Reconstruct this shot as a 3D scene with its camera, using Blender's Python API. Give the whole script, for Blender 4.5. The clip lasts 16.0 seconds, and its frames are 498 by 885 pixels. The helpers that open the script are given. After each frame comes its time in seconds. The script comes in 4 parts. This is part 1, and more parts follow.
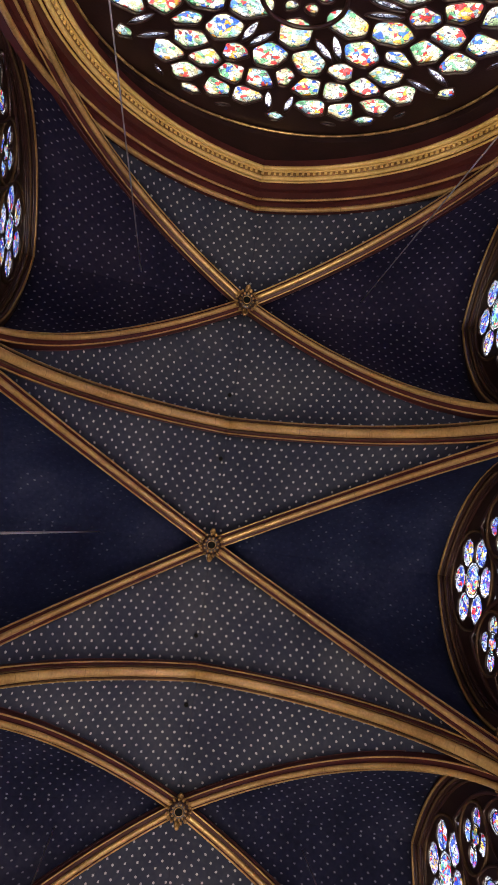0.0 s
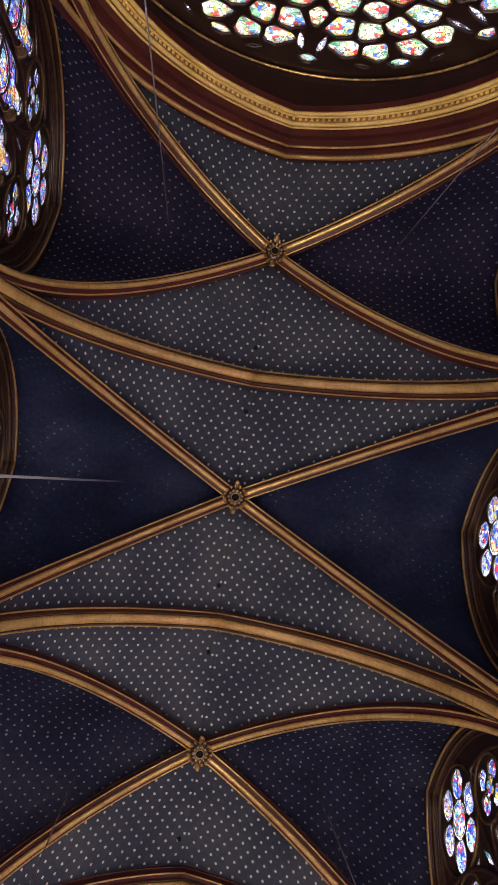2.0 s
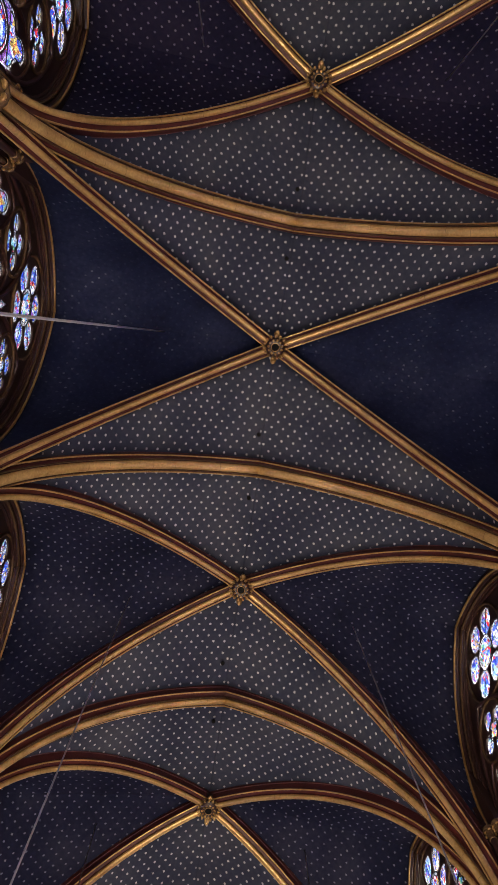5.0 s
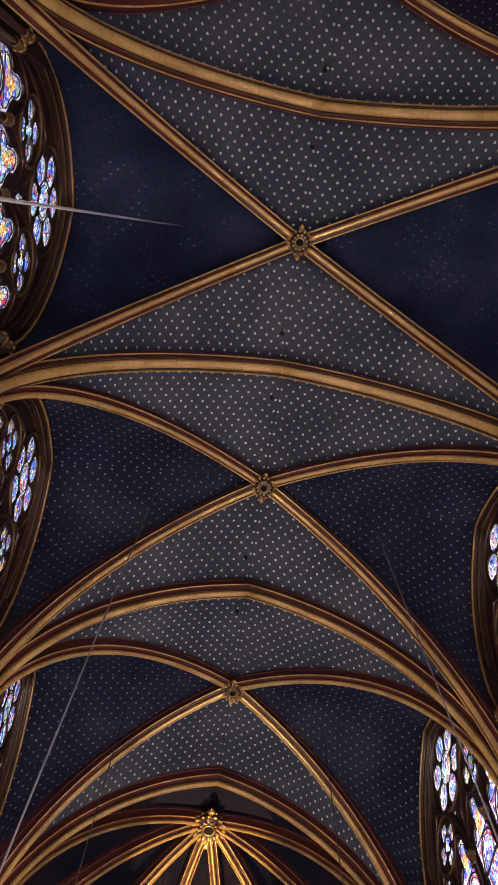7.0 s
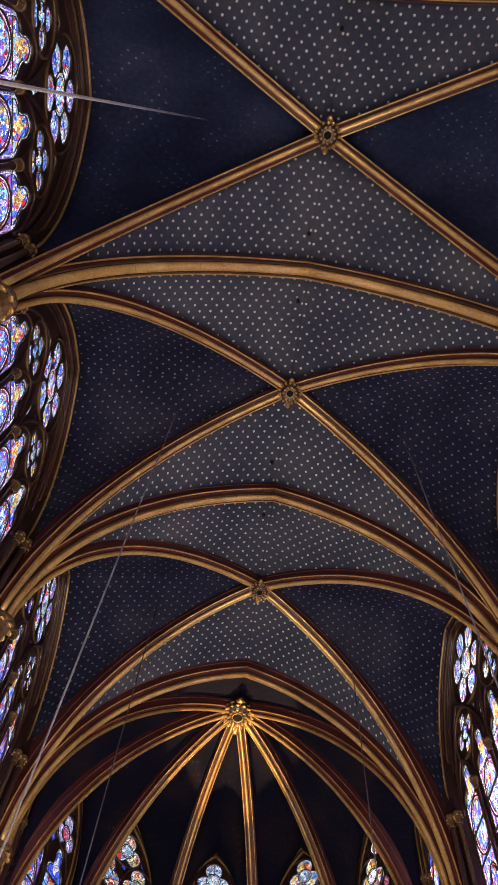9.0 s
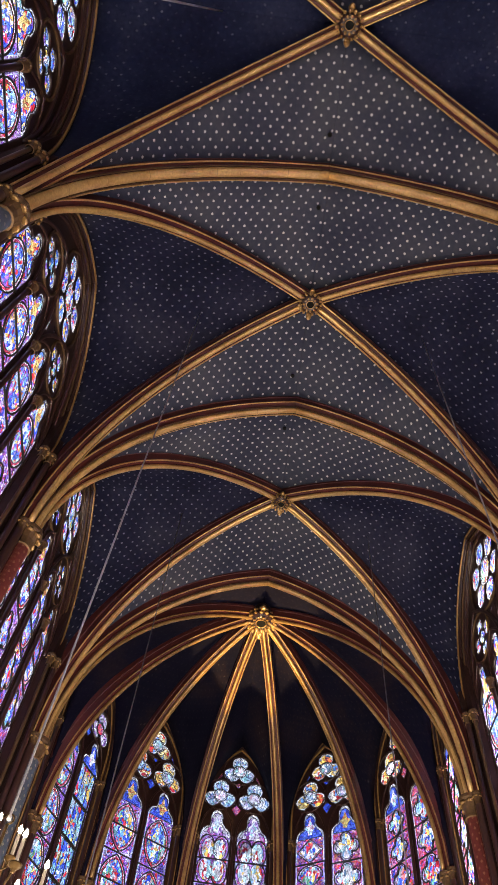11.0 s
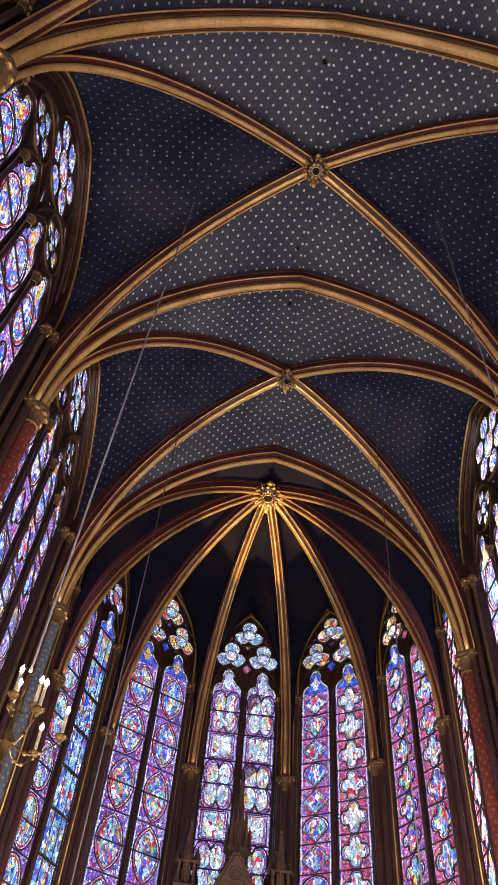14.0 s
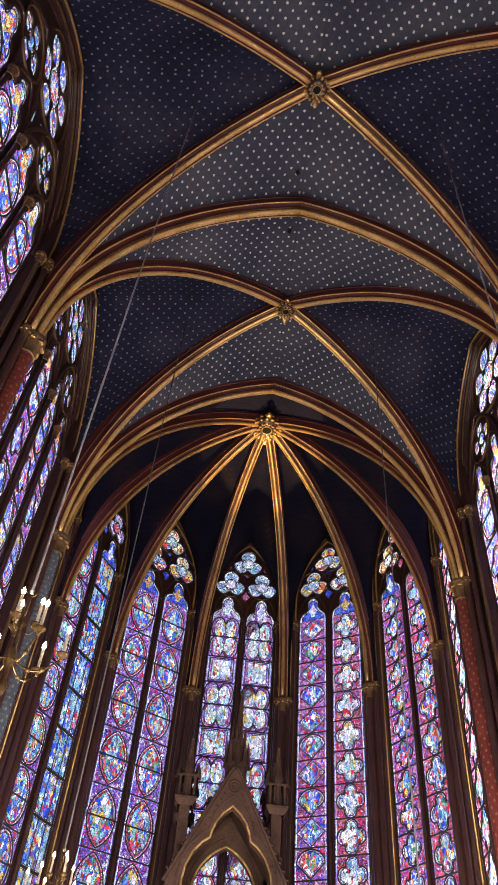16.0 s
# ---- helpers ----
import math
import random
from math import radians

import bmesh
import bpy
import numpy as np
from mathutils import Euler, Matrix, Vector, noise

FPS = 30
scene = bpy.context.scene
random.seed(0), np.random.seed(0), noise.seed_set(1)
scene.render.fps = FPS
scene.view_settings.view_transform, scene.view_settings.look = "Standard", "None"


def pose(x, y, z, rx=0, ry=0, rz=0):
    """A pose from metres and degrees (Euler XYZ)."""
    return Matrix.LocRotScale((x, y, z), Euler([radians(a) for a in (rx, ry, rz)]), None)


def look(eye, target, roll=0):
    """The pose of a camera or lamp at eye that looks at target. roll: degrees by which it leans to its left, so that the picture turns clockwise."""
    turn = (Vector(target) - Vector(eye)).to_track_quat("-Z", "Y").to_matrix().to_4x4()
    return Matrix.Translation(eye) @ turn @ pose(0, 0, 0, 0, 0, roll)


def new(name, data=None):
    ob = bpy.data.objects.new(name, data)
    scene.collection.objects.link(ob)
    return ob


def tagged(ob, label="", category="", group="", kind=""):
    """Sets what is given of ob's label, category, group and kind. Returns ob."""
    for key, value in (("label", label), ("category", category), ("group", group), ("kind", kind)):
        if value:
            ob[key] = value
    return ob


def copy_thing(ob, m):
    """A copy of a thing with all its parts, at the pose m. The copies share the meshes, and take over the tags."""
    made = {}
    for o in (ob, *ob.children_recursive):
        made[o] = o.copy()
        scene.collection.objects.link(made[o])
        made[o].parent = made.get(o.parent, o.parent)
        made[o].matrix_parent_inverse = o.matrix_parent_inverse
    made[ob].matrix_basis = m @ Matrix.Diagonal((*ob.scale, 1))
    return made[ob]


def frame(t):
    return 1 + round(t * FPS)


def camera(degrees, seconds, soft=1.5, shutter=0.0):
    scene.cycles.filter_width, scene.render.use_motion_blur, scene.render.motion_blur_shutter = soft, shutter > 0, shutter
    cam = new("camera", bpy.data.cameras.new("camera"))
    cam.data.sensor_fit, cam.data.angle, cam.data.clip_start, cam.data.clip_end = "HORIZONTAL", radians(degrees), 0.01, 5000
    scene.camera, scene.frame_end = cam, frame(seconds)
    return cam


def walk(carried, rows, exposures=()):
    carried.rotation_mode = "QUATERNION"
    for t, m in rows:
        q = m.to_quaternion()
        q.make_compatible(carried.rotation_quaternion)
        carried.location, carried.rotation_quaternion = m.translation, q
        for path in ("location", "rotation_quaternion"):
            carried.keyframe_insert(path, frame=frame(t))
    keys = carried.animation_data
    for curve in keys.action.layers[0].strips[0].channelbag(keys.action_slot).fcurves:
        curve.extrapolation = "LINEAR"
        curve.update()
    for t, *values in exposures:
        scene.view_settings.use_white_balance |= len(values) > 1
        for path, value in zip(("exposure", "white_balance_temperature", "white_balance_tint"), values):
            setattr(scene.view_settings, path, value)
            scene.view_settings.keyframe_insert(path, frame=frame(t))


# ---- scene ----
cam = camera(37.54, 16.0)
# seconds, eye in metres, turn about x, y and z in degrees: the view sinks from the rose to the choir
PATH = [
    (0.0, -1.181, 0.000, 1.600, 186.84, 5.96, -7.69),
    (0.5, -1.178, 0.019, 1.609, 186.09, 5.60, -7.98),
    (1.0, -1.174, 0.037, 1.617, 185.33, 5.27, -8.18),
    (1.5, -1.170, 0.056, 1.625, 184.46, 4.80, -8.55),
    (2.0, -1.166, 0.075, 1.632, 183.32, 4.09, -8.83),
    (2.5, -1.162, 0.093, 1.638, 181.61, 3.45, -8.90),
    (3.0, -1.157, 0.112, 1.643, 179.76, 2.88, -8.97),
    (3.5, -1.152, 0.130, 1.648, 177.86, 2.33, -8.84),
    (4.0, -1.147, 0.148, 1.652, 175.91, 1.83, -8.88),
    (6.5, -1.116, 0.239, 1.661, 166.24, -0.36, -8.55),
    (7.0, -1.109, 0.257, 1.660, 164.38, -0.88, -8.55),
    (7.5, -1.102, 0.275, 1.659, 162.53, -1.39, -8.45),
    (8.0, -1.095, 0.293, 1.657, 160.71, -1.86, -8.29),
    (8.5, -1.087, 0.311, 1.655, 158.91, -2.35, -8.01),
    (9.0, -1.079, 0.329, 1.651, 157.18, -2.77, -7.64),
    (11.5, -1.034, 0.418, 1.623, 148.97, -4.14, -6.04),
    (12.0, -1.024, 0.435, 1.616, 147.39, -4.19, -5.79),
    (12.5, -1.014, 0.453, 1.607, 145.81, -4.21, -5.63),
    (13.0, -1.004, 0.470, 1.598, 144.23, -4.16, -5.49),
    (13.5, -0.993, 0.487, 1.588, 142.71, -4.07, -5.39),
    (14.0, -0.982, 0.505, 1.577, 141.26, -4.04, -5.38),
    (14.5, -0.971, 0.522, 1.566, 139.86, -3.99, -5.34),
    (15.0, -0.960, 0.539, 1.554, 138.62, -3.99, -5.38),
    (15.5, -0.948, 0.556, 1.541, 137.37, -3.97, -5.36),
    (16.0, -0.936, 0.573, 1.527, 136.14, -4.03, -5.38),
]
walk(cam, [(t, pose(*row)) for t, *row in PATH], exposures=[(0.0, 3.12), (6.5, 3.18), (9.0, 3.20), (11.5, 3.48), (13.5, 3.46), (16.0, 3.30)])

# ---- light ----
world = bpy.data.worlds.new("sky")
scene.world = world
world.use_nodes = True
wn = world.node_tree.nodes
sky = wn.new("ShaderNodeTexSky")
sky.sky_type, sky.sun_disc = "NISHITA", False
sky.air_density, sky.dust_density, sky.ozone_density = 0.6, 6.0, 0.2
sky.sun_elevation, sky.sun_rotation = radians(38), radians(164.7)
world.node_tree.links.new(sky.outputs[0], wn["Background"].inputs[0])
wn["Background"].inputs[1].default_value = 0.15
sun = new("sun", bpy.data.lights.new("sun", "SUN"))
sun.data.energy, sun.data.angle, sun.data.color = 0.6, radians(15), (1.0, 0.95, 0.88)
sun.matrix_world = look((6, -22, 18), (0, 0, 0))


# ---- materials ----
def nodes_of(name, rough=0.6, metal=0.0):
    m = bpy.data.materials.new(name)
    m.use_nodes = True
    nt = m.node_tree
    b = nt.nodes["Principled BSDF"]
    b.inputs["Roughness"].default_value, b.inputs["Metallic"].default_value = rough, metal
    return m, nt, b


def node(nt, kind, **sockets):
    n = nt.nodes.new(kind)
    for key, value in sockets.items():
        n.inputs[key.replace("_", " ")].default_value = value
    return n


def link(nt, a, b):
    nt.links.new(a, b)


def math_node(nt, op, a, b=None):
    n = nt.nodes.new("ShaderNodeMath")
    n.operation = op
    for i, v in enumerate((a, b)):
        if v is None:
            continue
        if isinstance(v, (int, float)):
            n.inputs[i].default_value = v
        else:
            link(nt, v, n.inputs[i])
    return n.outputs[0]


def mix_color(nt, fac, a, b):
    n = nt.nodes.new("ShaderNodeMix")
    n.data_type = "RGBA"
    for sock, v in ((n.inputs[0], fac), (n.inputs[6], a), (n.inputs[7], b)):
        if isinstance(v, (int, float)):
            sock.default_value = v
        elif isinstance(v, tuple):
            sock.default_value = (*v, 1)
        else:
            link(nt, v, sock)
    return n.outputs[2]


def ramp(nt, fac, stops, constant=False):
    n = nt.nodes.new("ShaderNodeValToRGB")
    n.color_ramp.interpolation = "CONSTANT" if constant else "LINEAR"
    el = n.color_ramp.elements
    while len(el) < len(stops):
        el.new(0.5)
    for e, (p, c) in zip(el, stops):
        e.position, e.color = p, (*c, 1)
    link(nt, fac, n.inputs[0])
    return n.outputs[0]


def coords(nt, scale=1.0, shuffled=False):
    tc = nt.nodes.new("ShaderNodeTexCoord")
    v = tc.outputs["Object"]
    if shuffled:
        info = nt.nodes.new("ShaderNodeObjectInfo")
        k = nt.nodes.new("ShaderNodeVectorMath")
        k.operation = "MULTIPLY_ADD"
        k.inputs[1].default_value = (1, 1, 1)
        c = nt.nodes.new("ShaderNodeCombineXYZ")
        for i, f in enumerate((37.0, 0.0, 91.0)):
            link(nt, math_node(nt, "MULTIPLY", info.outputs["Random"], f), c.inputs[i])
        link(nt, v, k.inputs[0])
        link(nt, c.outputs[0], k.inputs[2])
        v = k.outputs[0]
    return v


def noise_of(nt, vec, scale, detail=4.0):
    n = node(nt, "ShaderNodeTexNoise", Scale=scale, Detail=detail)
    link(nt, vec, n.inputs["Vector"])
    return n.outputs["Fac"]


def bump(nt, b, height, strength=0.3, distance=0.02):
    n = node(nt, "ShaderNodeBump", Strength=strength, Distance=distance)
    link(nt, height, n.inputs["Height"])
    link(nt, n.outputs[0], b.inputs["Normal"])


def painted(name, low, high, rough=0.55, metal=0.0, joints=0.0, fine=18.0, gloss=None):
    """Painted or gilded stone: a mottled colour, fine grain, and joints across a swept moulding."""
    m, nt, b = nodes_of(name, rough, metal)
    if gloss is not None or sum(high) < 0.35:
        b.inputs["Specular IOR Level"].default_value = 0.15 if gloss is None else gloss
    v = coords(nt)
    big, small = noise_of(nt, v, 1.3, 5), noise_of(nt, v, fine, 5)
    f = math_node(nt, "ADD", math_node(nt, "MULTIPLY", big, 0.6), math_node(nt, "MULTIPLY", small, 0.4))
    col = ramp(nt, f, [(0.33, low), (0.66, high)])
    h = small
    if joints:
        uv = nt.nodes.new("ShaderNodeUVMap")
        sep = nt.nodes.new("ShaderNodeSeparateXYZ")
        link(nt, uv.outputs[0], sep.inputs[0])
        fr = math_node(nt, "FRACT", math_node(nt, "DIVIDE", sep.outputs[0], joints))
        line = math_node(nt, "LESS_THAN", fr, 0.018)
        n2 = math_node(nt, "GREATER_THAN", noise_of(nt, v, 3.0, 2), 0.47)
        line = math_node(nt, "MULTIPLY", line, n2)
        col = mix_color(nt, math_node(nt, "MULTIPLY", line, 0.5), col, (0.03, 0.015, 0.008))
    link(nt, col, b.inputs["Base Color"])
    bump(nt, b, h, 0.25, 0.01)
    return m


def star_vault(name, low, mid, high, worn, leaf=(0.40, 0.40, 0.42), size=0.031):
    """Dark plaster with a staggered net of dull gold stars, worn in patches."""
    m, nt, b = nodes_of(name, 0.8)
    b.inputs["Specular IOR Level"].default_value = 0.06
    uv = nt.nodes.new("ShaderNodeUVMap")
    v = coords(nt)
    grime, fine = noise_of(nt, v, 0.55, 5), noise_of(nt, v, 9.0, 5)
    P = 0.322
    sep = nt.nodes.new("ShaderNodeSeparateXYZ")
    link(nt, uv.outputs[0], sep.inputs[0])
    masks = []
    for off in (0.0, 0.5):
        d = []
        for k in (0, 1):
            s = math_node(nt, "ADD", math_node(nt, "DIVIDE", sep.outputs[k], P), off)
            s = math_node(nt, "SUBTRACT", math_node(nt, "FRACT", s), 0.5)
            d.append(math_node(nt, "MULTIPLY", s, P))
        ang = math_node(nt, "ARCTAN2", d[1], d[0])
        rad = math_node(nt, "SQRT", math_node(nt, "ADD", math_node(nt, "MULTIPLY", d[0], d[0]), math_node(nt, "MULTIPLY", d[1], d[1])))
        lim = math_node(nt, "ADD", size, math_node(nt, "MULTIPLY", math_node(nt, "COSINE", math_node(nt, "MULTIPLY", ang, 6.0)), 0.006))
        masks.append(math_node(nt, "LESS_THAN", rad, lim))
    star = math_node(nt, "MAXIMUM", *masks)
    wear = ramp(nt, noise_of(nt, v, 1.1, 4), [(worn - 0.14, (0.05, 0.05, 0.05)), (worn + 0.14, (1, 1, 1))])
    star = math_node(nt, "MULTIPLY", star, wear)
    base = ramp(nt, math_node(nt, "ADD", math_node(nt, "MULTIPLY", grime, 0.7), math_node(nt, "MULTIPLY", fine, 0.3)),
                [(0.32, low), (0.5, mid), (0.7, high)])
    # every star has kept a different share of its gilding
    flake = math_node(nt, "ADD", 0.62, math_node(nt, "MULTIPLY", noise_of(nt, v, 5.0, 2), 0.6))
    star = math_node(nt, "MINIMUM", math_node(nt, "MULTIPLY", star, flake), 1.0)
    col = mix_color(nt, star, base, leaf)
    link(nt, col, b.inputs["Base Color"])
    bump(nt, b, fine, 0.2, 0.01)
    return m


def stained(name, palette, size, tall=1.0, lead=0.045, paint=0.0):
    """Leaded glass lit from outside: small pieces of the palette's colours, thin leads, and painted shading."""
    m = bpy.data.materials.new(name)
    m.use_nodes = True
    nt = m.node_tree
    for n in list(nt.nodes):
        if n.type != "OUTPUT_MATERIAL":
            nt.nodes.remove(n)
    out = nt.nodes["Material Output"]
    v = coords(nt, shuffled=True)
    warp = node(nt, "ShaderNodeTexNoise", Scale=7.0, Detail=3.0)
    link(nt, v, warp.inputs["Vector"])
    vm = nt.nodes.new("ShaderNodeVectorMath")
    vm.operation = "MULTIPLY_ADD"
    vm.inputs[1].default_value = (0.20, 0.0, 0.20)
    link(nt, warp.outputs["Color"], vm.inputs[0])
    link(nt, v, vm.inputs[2])
    st = nt.nodes.new("ShaderNodeVectorMath")
    st.operation = "MULTIPLY"
    st.inputs[1].default_value = (1.0, 1.0, 1.0 / tall)
    link(nt, vm.outputs[0], st.inputs[0])
    cell = node(nt, "ShaderNodeTexVoronoi", Scale=1.0 / size)
    edge = node(nt, "ShaderNodeTexVoronoi", Scale=1.0 / size)
    edge.feature = "DISTANCE_TO_EDGE"
    for n in (cell, edge):
        link(nt, st.outputs[0], n.inputs["Vector"])
    sep = nt.nodes.new("ShaderNodeSeparateColor")
    link(nt, cell.outputs["Color"], sep.inputs[0])
    step = 1.0 / len(palette)
    group = node(nt, "ShaderNodeTexVoronoi", Scale=0.40 / size)
    link(nt, st.outputs[0], group.inputs["Vector"])
    gsep = nt.nodes.new("ShaderNodeSeparateColor")
    link(nt, group.outputs["Color"], gsep.inputs[0])
    own = math_node(nt, "GREATER_THAN", sep.outputs[2], 0.5)
    pick = math_node(nt, "ADD", math_node(nt, "MULTIPLY", sep.outputs[0], own), math_node(nt, "MULTIPLY", gsep.outputs[0], math_node(nt, "SUBTRACT", 1.0, own)))
    col = ramp(nt, pick, [(i * step, c) for i, c in enumerate(palette)], True)
    shade = math_node(nt, "MULTIPLY", math_node(nt, "ADD", 0.42, math_node(nt, "MULTIPLY", sep.outputs[1], 0.75)), 1.0 - paint)
    patch = ramp(nt, noise_of(nt, v, 2.6, 2), [(0.35, (0.60, 0.60, 0.60)), (0.60, (1, 1, 1))])
    stroke = ramp(nt, noise_of(nt, v, 42.0, 3), [(0.38, (0.14, 0.13, 0.16)), (0.52, (1, 1, 1))])
    for layer in (patch, stroke):
        col = mix_color(nt, 1.0, col, layer)
        col.node.blend_type = "MULTIPLY"
    hs = nt.nodes.new("ShaderNodeHueSaturation")
    link(nt, col, hs.inputs["Color"])
    link(nt, shade, hs.inputs["Value"])
    leads = math_node(nt, "GREATER_THAN", edge.outputs["Distance"], lead)
    glow = mix_color(nt, leads, (0.02, 0.018, 0.03), hs.outputs[0])
    tr = nt.nodes.new("ShaderNodeBsdfTranslucent")
    link(nt, glow, tr.inputs[0])
    gl = node(nt, "ShaderNodeBsdfGlossy", Roughness=0.25)
    gl.inputs[0].default_value = (0.3, 0.3, 0.3, 1)
    mx = nt.nodes.new("ShaderNodeMixShader")
    mx.inputs[0].default_value = 0.04
    link(nt, tr.outputs[0], mx.inputs[1])
    link(nt, gl.outputs[0], mx.inputs[2])
    link(nt, mx.outputs[0], out.inputs[0])
    return m


def dotted(name, low, high, dot):
    """A painted shaft with a staggered pattern of small pale motifs."""
    m = painted(name, low, high, 0.6)
    nt = m.node_tree
    b = nt.nodes["Principled BSDF"]
    uv = nt.nodes.new("ShaderNodeUVMap")
    sep = nt.nodes.new("ShaderNodeSeparateXYZ")
    link(nt, uv.outputs[0], sep.inputs[0])
    masks = []
    for off in (0.0, 0.5):
        d = []
        for k, p in ((0, 0.26), (1, 0.178)):
            s = math_node(nt, "FRACT", math_node(nt, "ADD", math_node(nt, "DIVIDE", sep.outputs[k], p), off))
            d.append(math_node(nt, "MULTIPLY", math_node(nt, "SUBTRACT", s, 0.5), p))
        rad = math_node(nt, "ADD", math_node(nt, "ABSOLUTE", d[0]), math_node(nt, "MULTIPLY", math_node(nt, "ABSOLUTE", d[1]), 1.3))
        masks.append(math_node(nt, "LESS_THAN", rad, 0.042))
    src = b.inputs["Base Color"].links[0].from_socket
    f = math_node(nt, "MULTIPLY", math_node(nt, "MAXIMUM", *masks), 0.7)
    link(nt, mix_color(nt, f, src, dot), b.inputs["Base Color"])
    return m


GILT = painted("gilt_rib", (0.36, 0.215, 0.082), (0.70, 0.47, 0.20), 0.30, 0.60, joints=0.62)
OLDGOLD = painted("old_gold", (0.16, 0.090, 0.036), (0.40, 0.25, 0.10), 0.34, 0.5)
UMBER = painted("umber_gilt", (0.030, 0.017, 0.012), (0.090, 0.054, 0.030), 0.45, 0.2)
MAUVE = painted("mauve_paint", (0.05, 0.022, 0.028), (0.12, 0.055, 0.06), 0.6)
DULL = painted("dull_gilt", (0.034, 0.020, 0.013), (0.125, 0.075, 0.040), 0.5, 0.2)
GILT_BRIGHT = painted("gilt_bright", (0.55, 0.36, 0.11), (0.85, 0.62, 0.25), 0.32, 0.2)
OXBLOOD = painted("oxblood_paint", (0.036, 0.008, 0.009), (0.076, 0.018, 0.017), 0.45, gloss=0.3)
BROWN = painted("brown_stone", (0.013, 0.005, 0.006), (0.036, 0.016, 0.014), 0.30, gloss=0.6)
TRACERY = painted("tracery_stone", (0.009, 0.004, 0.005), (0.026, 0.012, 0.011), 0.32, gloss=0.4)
RED = dotted("red_shaft_paint", (0.050, 0.010, 0.011), (0.10, 0.022, 0.020), (0.17, 0.085, 0.055))
BLUE = dotted("blue_shaft_paint", (0.025, 0.035, 0.06), (0.06, 0.075, 0.11), (0.20, 0.18, 0.16))
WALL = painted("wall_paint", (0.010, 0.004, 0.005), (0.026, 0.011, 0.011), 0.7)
# The canopy's pale stone with its shade put in as dark brown
SHADED_STONE = painted("shaded_canopy_stone", (0.020, 0.011, 0.011), (0.062, 0.036, 0.030), 0.75)
IRON = painted("iron", (0.012, 0.012, 0.013), (0.03, 0.028, 0.026), 0.6, 0.3)
BLACK = painted("dark_hole", (0.003, 0.003, 0.003), (0.006, 0.006, 0.006), 0.9)
STEEL = painted("steel_cable", (0.20, 0.20, 0.23), (0.34, 0.34, 0.38), 0.55, 0.0)
# Same cable steel near the choir, dim light put into its colour
SHADED_STEEL = painted("shaded_steel_cable", (0.09, 0.09, 0.10), (0.16, 0.16, 0.18), 0.55, 0.0)
# One starred plaster, lit for crown cells, shaded for side cells, in its colour
LIT_CELL = star_vault("lit_star_vault", (0.018, 0.021, 0.040), (0.030, 0.034, 0.056), (0.049, 0.053, 0.073), 0.34)
SHADED_WEST = star_vault("shaded_west_star_vault", (0.004, 0.004, 0.015), (0.009, 0.008, 0.024), (0.017, 0.014, 0.032), 0.40, (0.135, 0.13, 0.17), 0.027)
SHADED_BLUE = star_vault("shaded_blue_star_vault", (0.004, 0.005, 0.015), (0.009, 0.010, 0.027), (0.020, 0.021, 0.041), 0.37, (0.135, 0.14, 0.18), 0.027)
# here most stars are worn off as well
SHADED_FADED = star_vault("shaded_faded_star_vault", (0.004, 0.005, 0.019), (0.008, 0.011, 0.033), (0.019, 0.023, 0.054), 0.66, (0.13, 0.14, 0.18), 0.027)
# The choir's darkness is put into this colour, with most stars left out
CHOIR_SHADE = star_vault("shaded_choir_vault", (0.002, 0.002, 0.009), (0.004, 0.004, 0.013), (0.016, 0.010, 0.014), 0.78, (0.16, 0.13, 0.11))
FLOOR = painted("stone_floor", (0.32, 0.29, 0.25), (0.50, 0.45, 0.39), 0.5)
GROUND = painted("outdoor_ground", (0.25, 0.24, 0.22), (0.38, 0.36, 0.33), 0.9)

WHITE, CREAM, SKY = (0.93, 0.95, 0.98), (0.95, 0.90, 0.74), (0.45, 0.70, 0.93)
COBALT, NAVY, RUBY = (0.05, 0.11, 0.82), (0.05, 0.07, 0.55), (0.80, 0.05, 0.07)
VIOLET, MAGENTA, PINK = (0.34, 0.14, 0.66), (0.58, 0.10, 0.42), (0.92, 0.50, 0.60)
GOLD, GREEN, TEAL = (0.95, 0.62, 0.13), (0.15, 0.48, 0.28), (0.35, 0.74, 0.76)
LILAC = (0.68, 0.58, 0.90)
G_BLUE = stained("glass_blue", [COBALT, (0.14, 0.24, 0.92), VIOLET, LILAC, NAVY, RUBY, (0.18, 0.30, 0.90), WHITE, (0.42, 0.18, 0.74), GOLD], 0.055, 1.6, 0.035)
G_PURPLE = stained("glass_violet", [VIOLET, (0.50, 0.24, 0.68), (0.20, 0.14, 0.68), RUBY, LILAC, (0.30, 0.12, 0.58), WHITE, MAGENTA, (0.26, 0.18, 0.76)], 0.040, 1.3)
G_ROSE = stained("glass_rose", [(0.86, 0.06, 0.08), (0.74, 0.08, 0.18), (0.84, 0.36, 0.48), MAGENTA, RUBY, (0.70, 0.14, 0.34), (0.84, 0.60, 0.70), (0.84, 0.30, 0.12), VIOLET, (0.60, 0.08, 0.22)], 0.040)
G_MOTLEY = stained("glass_motley", [RUBY, MAGENTA, VIOLET, (0.66, 0.30, 0.56), (0.62, 0.06, 0.14), (0.74, 0.28, 0.14), COBALT, (0.56, 0.16, 0.46), (0.74, 0.50, 0.66)], 0.042)
G_EMBER = stained("glass_ember", [GOLD, (0.82, 0.16, 0.05), (0.95, 0.80, 0.34), (0.92, 0.52, 0.10), (0.14, 0.34, 0.80), CREAM, RUBY], 0.09)
